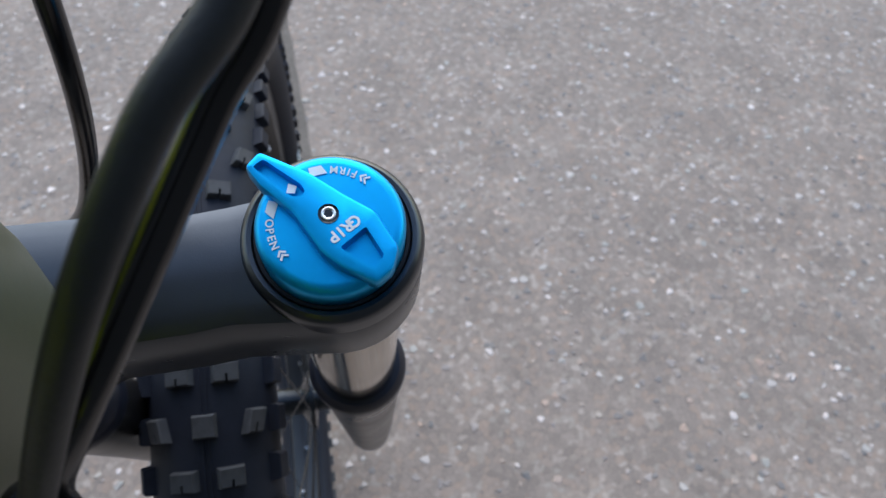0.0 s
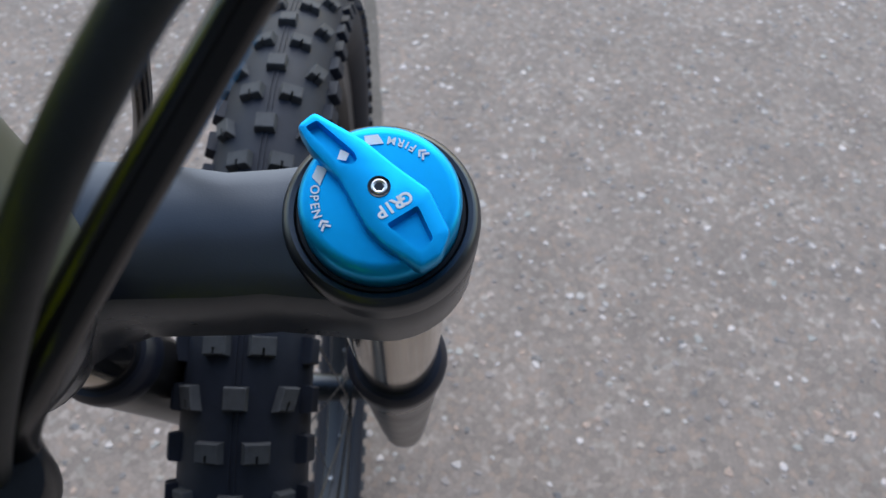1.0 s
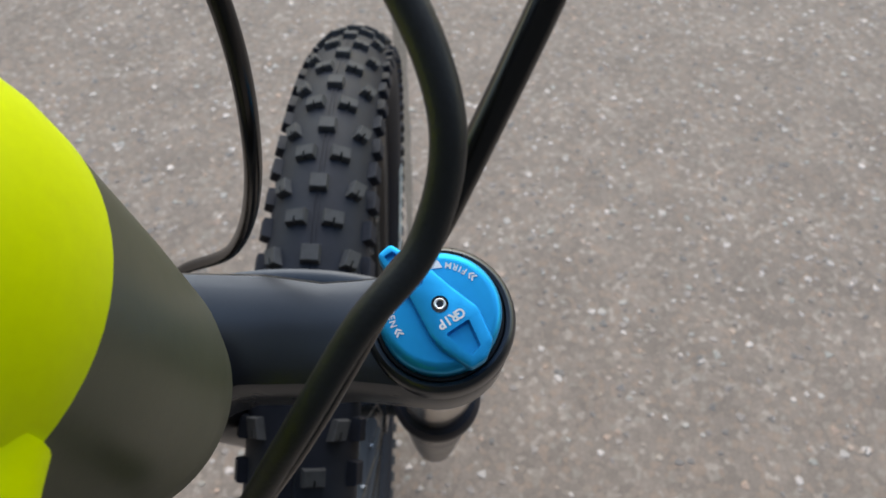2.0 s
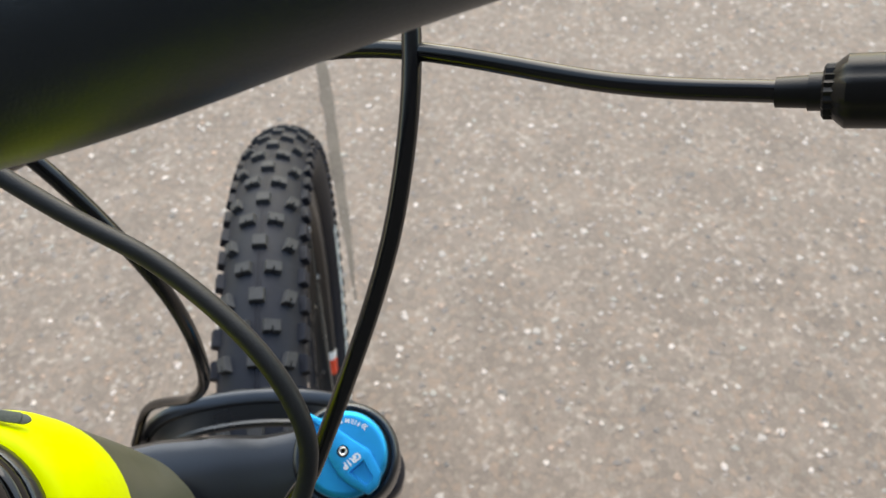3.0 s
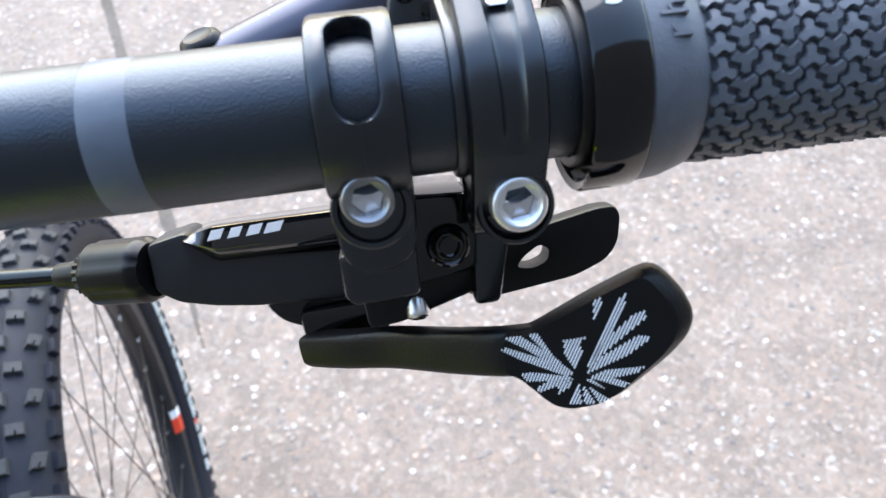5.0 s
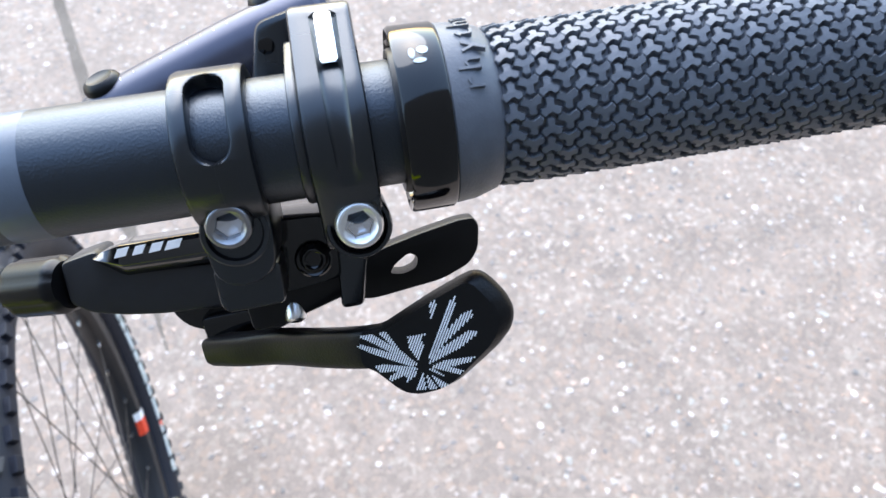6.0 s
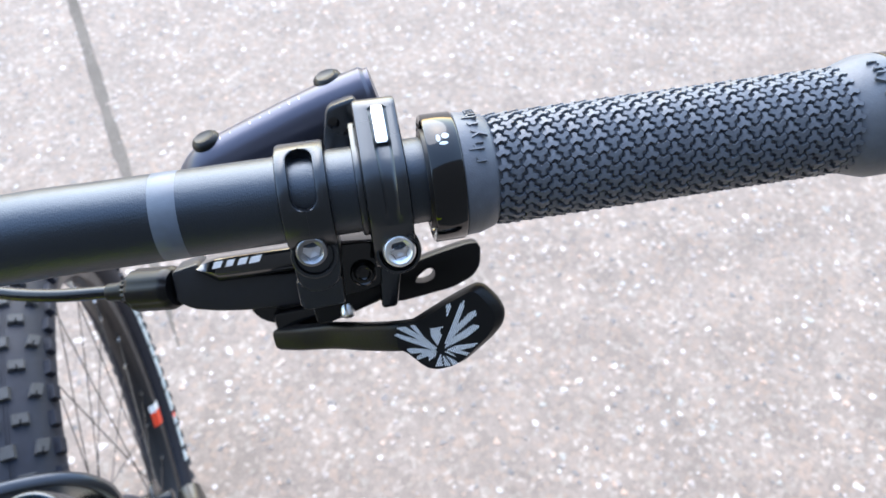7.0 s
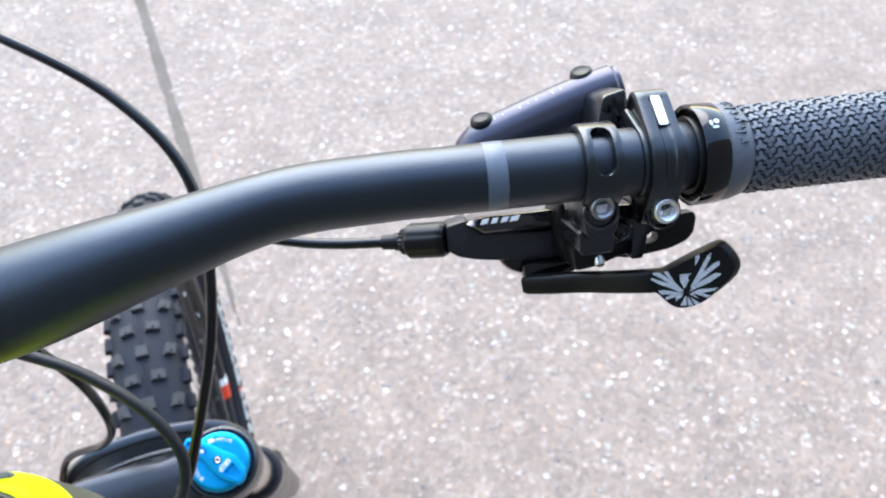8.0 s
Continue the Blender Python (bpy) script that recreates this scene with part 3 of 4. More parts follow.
part("bearing_cover", turned([(0.0240, 0.1232), (0.0260, 0.1240), (0.0260, 0.1262), (0.0250, 0.1276), (0.0241, 0.1280), (0.0240, 0.1320), (0.0234, 0.1330), (0.0175, 0.1334)], seg=72), GLOSS, frame_thing, "gloss black stepped bearing cover")
part("spacer", turned([(0.0200, 0.1335), (0.0205, 0.1342), (0.0205, 0.1500), (0.0200, 0.1506)], seg=48), GLOSS, frame_thing)
to_frame = (STEER @ pose(-0.0075, -0.0255, 0)).inverted()
part("down_tube", swept([to_frame @ Vector(p) for p in ((-0.012, -0.237, 0.925), (-0.024, -0.300, 0.855), (-0.055, -0.52, 0.62), (-0.080, -0.70, 0.42))], [0.022, 0.026, 0.028, 0.028], 28), OLIVE, frame_thing)
# the top tube leaves the collar wide and flat and narrows behind
rings = []
for y, z, wide, tall in ((-0.262, 0.981, 0.0310, 0.0185), (-0.285, 0.976, 0.0300, 0.0190), (-0.32, 0.964, 0.0280, 0.0200), (-0.36, 0.950, 0.0260, 0.0205), (-0.75, 0.84, 0.0210, 0.0190)):
    rings.append([to_frame @ Vector((-0.0075 + wide * math.cos(2 * math.pi * k / 48), y, z + tall * math.sin(2 * math.pi * k / 48))) for k in range(48)])
part("top_tube", ring_faces(bmesh.new(), rings), YELLOW, frame_thing, "lime yellow top tube")
part("cable_grommet", swept([to_frame @ Vector(p) for p in ((0.0385, -0.2645, 0.9400), (0.0378, -0.2640, 0.9385), (0.0310, -0.2600, 0.9230), (0.0260, -0.2570, 0.9130))], [0.0038, 0.0046, 0.0052, 0.0056], 24, flat=1.25), PLASTIC, frame_thing, "black rubber cable port")
tab = slab(rounded([(-0.010, -0.0013), (0.008, -0.0013), (0.0095, 0.0), (0.008, 0.0012), (-0.009, 0.0013)], 0.0010), 0, 0.0007, 0.0003, m=pose(0.0098, 0.0310, 0.1166, -8, 4, -14))
slab(rounded([(-0.009, -0.0012), (0.007, -0.0015), (0.007, 0.0012), (-0.010, 0.0012)], 0.0010), 0.0009, 0.0015, 0.0003, m=pose(0.0098, 0.0310, 0.1166, -2, 7, -12), bm=tab)
part("stop_tab", tab, RUBBER_TAB, frame_thing, "folded grey rubber tab")

# ---- handlebar ----
AXIS = Vector((0.98312, -0.17803, 0.04216)).normalized()
BASE = Vector((0.19795, -0.22183, 1.14109))
straight = lambda s: BASE + AXIS * s
bar = thing("handlebar", Matrix.Translation((0, -0.2025, 1.1036)), "matte black riser handlebar with a grey stripe", "handlebar")
inner = [(0.0, -0.2035, 1.1008), (0.0200, -0.2054, 1.1053), (0.0543, -0.2104, 1.1174), (0.0980, -0.2130, 1.1306), (0.1380, -0.2125, 1.1376)]
line = spline([*inner, straight(-0.028), straight(-0.008)], 8)
home = Vector((0, -0.2025, 1.1036))


def bar_radius(p):
    s = max(0.0, min(1.0, (p.x - 0.040) / 0.100))
    return 0.0175 + (0.0111 - 0.0175) * (s * s * (3 - 2 * s))


right_line = [p for p in line] + [straight(0.0045)]
left_line = [Vector((-p.x, p.y, p.z)) for p in right_line[:0:-1]]
both = [Vector((-straight(0.2).x, straight(0.2).y, straight(0.2).z))] + left_line + right_line
part("bar", swept([p - home for p in both], [bar_radius(Vector((abs(p.x), 0, 0))) for p in both], 40), BAR_PAINT, bar)
AF = Matrix.Translation(BASE) @ Matrix((AXIS, (Vector((0, 0, 1)) - AXIS * AXIS.z).normalized().cross(AXIS), (Vector((0, 0, 1)) - AXIS * AXIS.z).normalized())).transposed().to_4x4() @ pose(0, 0, 0, 48.65)
local = Matrix.Translation(home).inverted() @ AF
TURN = pose(0, 0, 0, 0, 90, 0)
part("bar_end", turned([(0.0111, 0.0109), (0.0111, 0.2000)], local @ TURN, 40), BAR_PAINT, bar)
part("stripe", turned([(0.0111, 0.0045), (0.01114, 0.0046), (0.01114, 0.0109), (0.0111, 0.0110)], local @ TURN, 40), STRIPE, bar, "blue-grey painted band")
stem = thing("stem", STEER @ pose(-0.0075, -0.0255, 0.151), "black alloy stem on the steerer tube", "stem")
to_stem = (STEER @ pose(-0.0075, -0.0255, 0.151)).inverted()
bm = turned([(0.0188, 0.0), (0.0198, 0.001), (0.0198, 0.041), (0.0185, 0.042)], seg=40)
part("steerer_clamp", bm, SATIN, stem)
part("extension", swept([Vector((0, 0.012, 0.021)), to_stem @ Vector((0, -0.2025 - 0.014, 1.1020))], [0.0150, 0.0165], 24), SATIN, stem)
part("bar_clamp", turned([(0.0215, -0.023), (0.0226, -0.022), (0.0226, 0.022), (0.0215, 0.023)], to_stem @ Matrix.Translation((0, -0.2037, 1.1010)) @ TURN, 40), SATIN, stem)

# ---- controls on the bar: x along the bar, y up and ahead, z back and up to the rider ----
mm = lambda shape: [(x * MM, y * MM) for x, y in shape]


def wrap(radius):
    """Bends a plate (x, way round, height) round the bar; way 0 faces z."""
    def bend(x, y, z):
        a = y / radius
        return Vector((x, (radius + z) * math.sin(a), (radius + z) * math.cos(a)))
    return bend


def dense(outline, step):
    out = []
    for i, p in enumerate(outline):
        a, b = Vector(outline[i - 1]), Vector(p)
        n = max(1, int((b - a).length / step))
        out += [tuple(a.lerp(b, k / n)) for k in range(n)]
    return out


HOUSING = material("shifter_housing", (0.016, 0.018, 0.023), 0.40, bump=0.1, bump_scale=2500, spec=0.6)
COVER = material("glossy_cover", (0.003, 0.0035, 0.005), 0.06, coat=1.0, vary=0.05, spec=0.6)
LEVER = material("moulded_lever_plastic", (0.0035, 0.0036, 0.0042), 0.36, bump=0.2, bump_scale=2000, spec=0.3, dust=0.02)

# shifter
shifter = thing("gear_shifter", AF, "black trigger shifter clamped under the handlebar", "shifter")
RB = 0.0112
turn_of = lambda q: RB * math.asin(max(-1, min(1, q / 0.0128)))
SLOT_LOW, SLOT_TOP, SLOT_HALF = turn_of(-0.0012), turn_of(0.0118), 0.0031


def slot_half(y):
    """Half the slot's width at a place round the bar; its ends are round."""
    over = max(SLOT_LOW + SLOT_HALF - y, y - SLOT_TOP + SLOT_HALF, 0.0)
    return math.sqrt(max(SLOT_HALF**2 - over**2, 0.0))


bm = bmesh.new()
steps = [-0.0118 + 0.0458 * i / 130 for i in range(131)]
for side in (-1, 1):
    rings = []
    for y in steps:
        w = slot_half(y)
        lip = 0.0006 * min(1.0, w / 0.001)
        xi, xo = 0.0412 + side * max(w, 0.000004), 0.0412 + side * 0.0062
        bend = wrap(RB)
        rings.append([bend(x, y, z) for x, z in ((xo, 0.0001), (xo, 0.0017), (xo - side * 0.0003, 0.0024), (xo - side * 0.0010, 0.0027), (xi + side * lip, 0.0027), (xi + side * lip * 0.3, 0.0027 - lip * 0.3), (xi, 0.0027 - lip), (xi, 0.0001))])
    ring_faces(bm, rings)
part("clamp_band", bm, SATIN, shifter)
lug = [(35.6, -8.0), (47.5, -8.0), (47.4, -17), (46.6, -21.5), (43.5, -23.9), (39.0, -24.2), (36.0, -22.0), (35.1, -17)]
part("clamp_lug", slab(rounded(mm(lug), 0.003), -0.0150, 0.0062, 0.0012), SATIN, shifter)
part("bolt_seat", turned([(0.0052, -0.004), (0.0060, 0.0002), (0.0060, 0.0007), (0.0057, 0.0010), (0.0050, 0.0009), (0.0047, 0.0002), (0.0044, -0.0006)], pose(0.0410, -0.0141, 0.0062), 40), SATIN, shifter)
hex_bolt(shifter, "clamp_bolt", DARK_STEEL, pose(0.0407, -0.0123, 0.0104, 4, 0, 12), 0.0040, 0.009, "grey steel hex bolt")
part("clamp_foot", slab(rounded(mm([(34.6, -21.5), (46.9, -21.5), (46.6, -29.7), (36.0, -30.0), (34.8, -28.6)]), 0.0012), -0.0240, 0.0016, 0.0010), SATIN, shifter)
BODY = [(-5.6, -23.0), (2.5, -21.4), (7.0, -27.2), (37.0, -29.4), (37.0, -39.6), (30.0, -39.6), (14.0, -38.8), (5.6, -37.6), (-1.5, -35.8), (-5.8, -32.8)]
part("body", slab(rounded(mm(BODY), 0.0014), -0.0480, -0.0355, 0.0010), HOUSING, shifter, "satin black shifter housing")
# gloss cover: two facets that meet on a ridge, drawn to a point at its outer end
FACETS = [(-21.6, -42.0), (-20.6, -35.0), (-20.9, -34.2), (-24.7, -32.9), (-25.3, -33.1), (-28.9, -36.2), (-29.4, -37.4), (-29.4, -47.0), (-21.6, -47.0)]
rings = []
for x, pull in ((2.2, 0.88), (3.2, 0.66), (5.2, 0.36), (7.6, 0.06), (8.6, 0.0), (22.0, 0.0), (40.0, 0.0)):
    rings.append([Vector((x + 0.25 * pull * (y + 24), y + (-22.6 - y) * pull, z - 1.4 * pull)) * MM for y, z in FACETS])
cover = part("top_cover", ring_faces(bmesh.new(), rings), COVER, shifter, "gloss black faceted cover")
for i, wide in enumerate((2.9, 2.6, 2.9, 3.6)):
    part("printed_mark", slab(mm([(-wide / 2 - 0.6, -0.95), (wide / 2 - 0.9, -0.95), (wide / 2 + 0.3, 0.95), (-wide / 2 + 0.6, 0.95)]), 0, 0.0002, m=pose(0.0090 + i * 0.0038, -0.0223, -0.03352, -15, 0, 4)), WHITE, cover)
part("housing_neck", slab(rounded(mm([(34.5, -16.5), (49.0, -16.5), (49.0, -40.0), (36.5, -40.0), (34.5, -30.0)]), 0.002), -0.0460, -0.0240, 0.0016), PLASTIC, shifter)
part("mechanism", slab(rounded(mm([(14.0, -36.0), (14.6, -40.6), (17.6, -44.4), (23.0, -46.8), (36.0, -48.0), (46.5, -47.0), (49.0, -38.5), (38.0, -34.0)]), 0.004, 6), -0.0500, -0.0372, 0.0036), GLOSS, shifter)
part("bracket", slab(rounded(mm([(36.0, -15.0), (57.0, -16.0), (57.3, -24.0), (56.9, -29.4), (47.2, -30.6), (36.0, -31.0)]), 0.0012), -0.0300, -0.0078, 0.0010), GLOSS, shifter, "gloss black mounting bracket")
part("lower_cover", slab(rounded(mm([(36.0, -28.0), (58.0, -29.0), (58.4, -34.6), (50.0, -37.0), (43.0, -39.0), (37.0, -39.5)]), 0.0016), -0.0330, -0.0130, 0.0012), PLASTIC, shifter)
hex_bolt(shifter, "adjuster_screw", GLOSS, pose(0.0523, -0.0244, -0.0060), 0.0025, 0.004, "small black hex screw")
part("screw_collar", turned([(0.0026, -0.0080), (0.0037, -0.0077), (0.0037, -0.0068), (0.0033, -0.0064), (0.0027, -0.0068)], pose(0.0523, -0.0244, 0), 28), GLOSS, shifter)
part("pivot_screw", turned([(0.0010, -0.003), (0.0020, -0.0025), (0.0022, 0.0006), (0.0019, 0.0013), (0.0012, 0.0016), (0.0004, 0.0012)], pose(0.0460, -0.0371, -0.0137, 60, 0, 0), 28), STEEL, shifter, "silver screw")
adjuster = spline([(-5.2 * MM, -28.6 * MM, -38.6 * MM), (-12.5 * MM, -29.1 * MM, -42.2 * MM), (-20.8 * MM, -29.6 * MM, -46.4 * MM)], 8)
bm = bmesh.new()
rings = []
for i, p in enumerate(adjuster):
    s = i / (len(adjuster) - 1)
    r = 0.0069 * min(1.0, 0.84 + 1.6 * s, 0.70 + 2.6 * (1 - s))
    way = (adjuster[-1] - adjuster[0]).normalized()
    u = Vector((0, 1, 0)) - way * way.y
    u.normalize()
    v = way.cross(u)
    rings.append([p + r * (1 - 0.06 * max(0.0, math.cos(6 * math.pi * k / 27)) ** 4) * (u * math.cos(2 * math.pi * k / 54) + v * math.sin(2 * math.pi * k / 54)) for k in range(54)])
part("barrel_adjuster", ring_faces(bm, rings), PLASTIC, shifter, "ribbed black barrel adjuster")
part("adjuster_ring", ring_faces(bmesh.new(), [[p + (1 - 0.09 * (k % 2)) * r * (u * math.cos(2 * math.pi * k / 40) + v * math.sin(2 * math.pi * k / 40)) for k in range(40)] for p, r in ((adjuster[-1] - way * 0.0004, 0.0052), (adjuster[-1] + way * 0.0012, 0.0052), (adjuster[-1] + way * 0.0016, 0.0046))]), PLASTIC, shifter)
end = adjuster[-1] + way * 0.0012
out = (adjuster[-1] - adjuster[0]).normalized()
part("adjuster_neck", swept([end - out * 0.001, end + out * 0.0028], 0.0036, 20), PLASTIC, shifter)
part("ferrule", swept([end + out * 0.002, end + out * 0.0030, end + out * 0.0085], [0.0030, 0.0031, 0.0029], 20), PLASTIC, shifter)
cable_start = AF @ (end + out * 0.006)

# thumb lever with its printed fan of petals
arm = spline([(23.2 * MM, -49.2 * MM, -35.5 * MM), (31 * MM, -47.9 * MM, -28.5 * MM), (40.9 * MM, -46.0 * MM, -20.5 * MM), (50.9 * MM, -43.8 * MM, -9.2 * MM), (58.4 * MM, -42.0 * MM, -1.2 * MM), (64 * MM, -41.3 * MM, 1.7 * MM)], 8)
bm = bmesh.new()
rings = []
for i, p in enumerate(arm):
    way = (arm[min(i + 1, len(arm) - 1)] - arm[max(i - 1, 0)]).normalized()
    high = Vector((0, 1, 0)) - way * way.y
    high.normalize()
    thick = way.cross(high)
    s = i / (len(arm) - 1)
    tall = (0.0036 + 0.0006 * s) * (0.86 if i == 0 else 1.0)
    ring = [high * math.copysign(abs(math.cos(a)) ** 0.45, math.cos(a)) * tall + thick * math.copysign(abs(math.sin(a)) ** 0.45, math.sin(a)) * (0.0030 - 0.0010 * s) for a in (2 * math.pi * k / 24 for k in range(24))]
    rings.append([p + q for q in ring])
ring_faces(bm, rings)
lever = part("thumb_lever", bm, LEVER, shifter, "long black thumb lever")
part("lever_pivot", slab(rounded(mm([(22.0, -40.5), (22.8, -48.0), (25.0, -50.0), (36.0, -48.0), (44.0, -45.0), (44.0, -40.0)]), 0.002), -0.0440, -0.0330, 0.0014), GLOSS, lever)
# paddle: the outer rim, and the face inside its broad bevel
PAD = [(-11.5, 7.3), (-9.0, 7.6), (-6.8, 8.1), (-4.6, 9.3), (2.6, 13.1), (9.1, 16.1), (11.2, 16.8), (12.9, 16.4), (14.5, 14.9), (16.7, 12.0), (17.8, 9.4), (17.9, 7.4), (17.0, 5.0), (14.5, 2.2), (10.7, -0.9), (6.4, -4.2), (2.6, -5.7), (-1.6, -6.1), (-4.1, -5.6), (-6.0, -4.3), (-7.8, -2.4), (-9.5, -0.6), (-11.5, 0.3)]
FACE = [(-11.5, 6.7), (-9.0, 7.0), (-6.8, 7.5), (-4.5, 8.7), (2.8, 12.5), (9.1, 15.4), (10.4, 15.6), (11.4, 15.0), (12.3, 13.9), (14.0, 11.6), (15.0, 9.2), (15.2, 7.3), (14.6, 5.2), (12.7, 2.7), (9.4, -0.2), (5.7, -3.4), (2.4, -5.0), (-1.5, -5.6), (-3.9, -5.1), (-5.6, -3.9), (-7.3, -2.1), (-9.2, -0.2), (-11.5, 1.0)]
pad_pose = Matrix.Translation((0.0696, -0.0452, 0.0060)) @ pose(0, 0, 0, 0, -14, 0)
rim, face = rounded(mm(PAD), 0.0012, 4), rounded(mm(FACE), 0.0008, 4)
between = lambda k: [(a + (c - a) * k, b + (d - b) * k) for (a, b), (c, d) in zip(rim, face)]
rings = [[pad_pose @ Vector((x, y, z)) for x, y in shape] for shape, z in ((inset(rim, 0.0012), -0.0056), (rim, -0.0042), (rim, -0.0026), (between(0.2), -0.0017), (between(0.85), -0.0003), (face, 0.0), (inset(face, 0.0006), 0.0))]
part("lever_pad", ring_faces(bmesh.new(), rings), LEVER, lever, "black paddle with a white petal print")
# the printed fan: each petal is filled with slanting stripes
PETALS = [
    [(-12.0, 7.4), (-9.1, 7.6), (-4.8, 4.2), (-0.8, 0.4), (-1.5, 0.2), (-8.6, 5.3)],
    [(-7.9, 7.8), (-6.3, 7.9), (-4.0, 3.7), (-1.1, 0.8), (-4.9, 4.1)],
    [(-12.5, 5.2), (-11.8, 5.7), (-4.1, 2.6), (-1.3, 0.2), (-2.2, 0.0), (-9.4, 3.3)],
    [(-9.7, 0.8), (-7.8, 1.0), (-1.3, -0.2), (-1.2, -0.7), (-8.7, -0.7)],
    [(-7.3, -2.0), (-5.1, -0.7), (-1.2, -0.8), (-6.9, -2.9)],
    [(-4.4, -3.8), (-3.4, -1.6), (-1.1, -0.9), (-1.6, -2.0)],
]
PETALS += [
    [(-2.2, -5.3), (-1.3, -2.9), (-0.2, -1.2), (0.0, -5.4)],
    [(0.4, -5.4), (0.3, -1.5), (2.3, -5.4)],
    [(2.8, -5.3), (1.2, -2.0), (4.5, -4.7)],
    [(1.1, -1.0), (1.6, -0.5), (5.2, -3.7), (4.1, -2.9)],
    [(1.6, -0.5), (3.9, -0.1), (7.9, -1.8), (7.1, -2.6)],
    [(1.2, -0.5), (4.3, 0.8), (10.5, 1.1), (9.4, 0.1), (6.0, -0.6)],
]
PETALS += [
    [(0.8, 0.1), (3.7, 3.2), (9.7, 6.6), (11.8, 6.2), (10.9, 5.4), (7.9, 3.2)],
    [(0.9, 0.3), (2.9, 4.7), (9.1, 10.2), (11.4, 10.9), (10.7, 9.2), (4.5, 4.1)],
    [(0.9, 0.5), (4.8, 8.7), (6.8, 12.6), (8.2, 14.3), (7.9, 11.7), (3.7, 4.2)],
    [(2.8, 8.8), (3.0, 12.9), (4.6, 13.6), (3.7, 10.6)],
    [(-0.6, 0.9), (-2.2, 4.0), (-2.2, 6.4), (1.5, 6.8), (0.4, 5.5), (0.9, 3.9)],
]


def hatched(outline, slant, pitch, wide):
    """Stripes of one slant that fill an outline, in millimetres."""
    u, v = Vector((math.cos(radians(slant)), math.sin(radians(slant)))), Vector((-math.sin(radians(slant)), math.cos(radians(slant))))
    pts = [(Vector(q).dot(u), Vector(q).dot(v)) for q in outline]
    bm = bmesh.new()
    for k in range(math.ceil(min(b for _, b in pts) / pitch), math.floor(max(b for _, b in pts) / pitch) + 1):
        at, ends = k * pitch, []
        for (a, b), (c, d) in zip(pts, pts[1:] + pts[:1]):
            if (b <= at) != (d <= at):
                ends.append(a + (c - a) * (at - b) / (d - b))
        ends.sort()
        for lo, hi in zip(ends[::2], ends[1::2]):
            if hi - lo > 0.15:
                corners = [u * p + v * (at + q) for p, q in ((lo, -wide / 2), (hi, -wide / 2), (hi, wide / 2), (lo, wide / 2))]
                slab([(q.x * MM, q.y * MM) for q in corners], 0.00002, 0.00010, bm=bm)
    return bm


for outline in PETALS:
    part("petal_print", moved(hatched([(0.96 * x, (0.95 if y > 0 else 0.91) * y + 0.15) for x, y in outline], 63, 0.46, 0.27), pad_pose), WHITE, lever, "white striped petal")
RELEASE = [(56.0, -31.0), (63.6, -30.7), (74.7, -28.1), (84.6, -26.3), (88.0, -26.4), (89.0, -28.4), (88.2, -34.1), (85.6, -37.3), (78.9, -39.9), (62.4, -41.8), (56.0, -40.5)]
EYE = [(66.9, -36.3), (68.6, -34.2), (72.0, -32.1), (74.0, -33.3), (73.4, -35.8), (70.4, -36.9)]
part("release_lever", slab(rounded(mm(RELEASE), 0.0022), -0.0350, -0.0290, 0.0007, [(rounded(mm(EYE), 0.0012), None)]), LEVER, shifter, "short black release lever with a slot")

# brake master cylinder and its clamp
brake = thing("brake_lever_body", AF, "dark brake master cylinder clamped ahead of the handlebar", "brake lever")


def hull(points):
    pts = sorted(set(points))
    def half(seq):
        out = []
        for p in seq:
            while len(out) > 1 and (out[-1][0] - out[-2][0]) * (p[1] - out[-2][1]) - (out[-1][1] - out[-2][1]) * (p[0] - out[-2][0]) <= 0:
                out.pop()
            out.append(p)
        return out
    a, b = half(pts), half(pts[::-1])
    return a[:-1] + b[:-1]


def circle(cx, cy, r, n=40):
    return [(cx + r * math.cos(2 * math.pi * i / n), cy + r * math.sin(2 * math.pi * i / n)) for i in range(n)]


# section across the bar: (y, z)
section = hull(circle(0, 0, 13.8) + circle(16.5, -4.0, 5.6) + circle(-16.2, -1.6, 5.6))
ACROSS = Matrix(((0, 0, 1, 0), (1, 0, 0, 0), (0, 1, 0, 0), (0, 0, 0, 1)))
part("clamp", slab(mm([(0.94 * y, 0.94 * z) for y, z in section]), 0.0562, 0.0662, 0.0010, [(mm(circle(0, 0, 11.15)), None)], ACROSS), SATIN, brake, "satin black hinged clamp")


def groove(y, z):
    """Half the width and the depth of the groove in the clamp's outer face, in millimetres."""
    if z < 0 or y < -7.6:
        return 1.0, 0.0
    end = min(1.0, (y + 7.6) / 1.6)
    return 1.15 + 0.03 * (y + 6), 0.75 * math.sqrt(end * (2 - end))


rings, skin = [], dense(section, 0.8)
for i, (y, z) in enumerate(skin):
    a, b = Vector(skin[i - 1]), Vector(skin[(i + 1) % len(skin)])
    out = Vector(((b - a).y, -(b - a).x)).normalized()
    half, deep = groove(y, z)
    rows = ((55.8, -2.4), (55.8, -0.7), (56.1, -0.2), (56.7, 0), (61.9 - half - 1.5, 0), (61.9 - half - 0.5, -0.12 * deep), (61.9 - half, -0.8 * deep), (61.9 - half + 0.5, -deep), (61.9 + half - 0.5, -deep), (61.9 + half, -0.8 * deep), (61.9 + half + 0.5, -0.12 * deep), (61.9 + half + 1.5, 0), (65.9, 0), (66.5, -0.2), (66.8, -0.7), (66.8, -2.4))
    rings.append([Vector((x, y + out.x * h, z + out.y * h)) * MM for x, h in rows])
part("clamp_skin", ring_faces(bmesh.new(), rings + [rings[0]], caps=False), SATIN, brake)
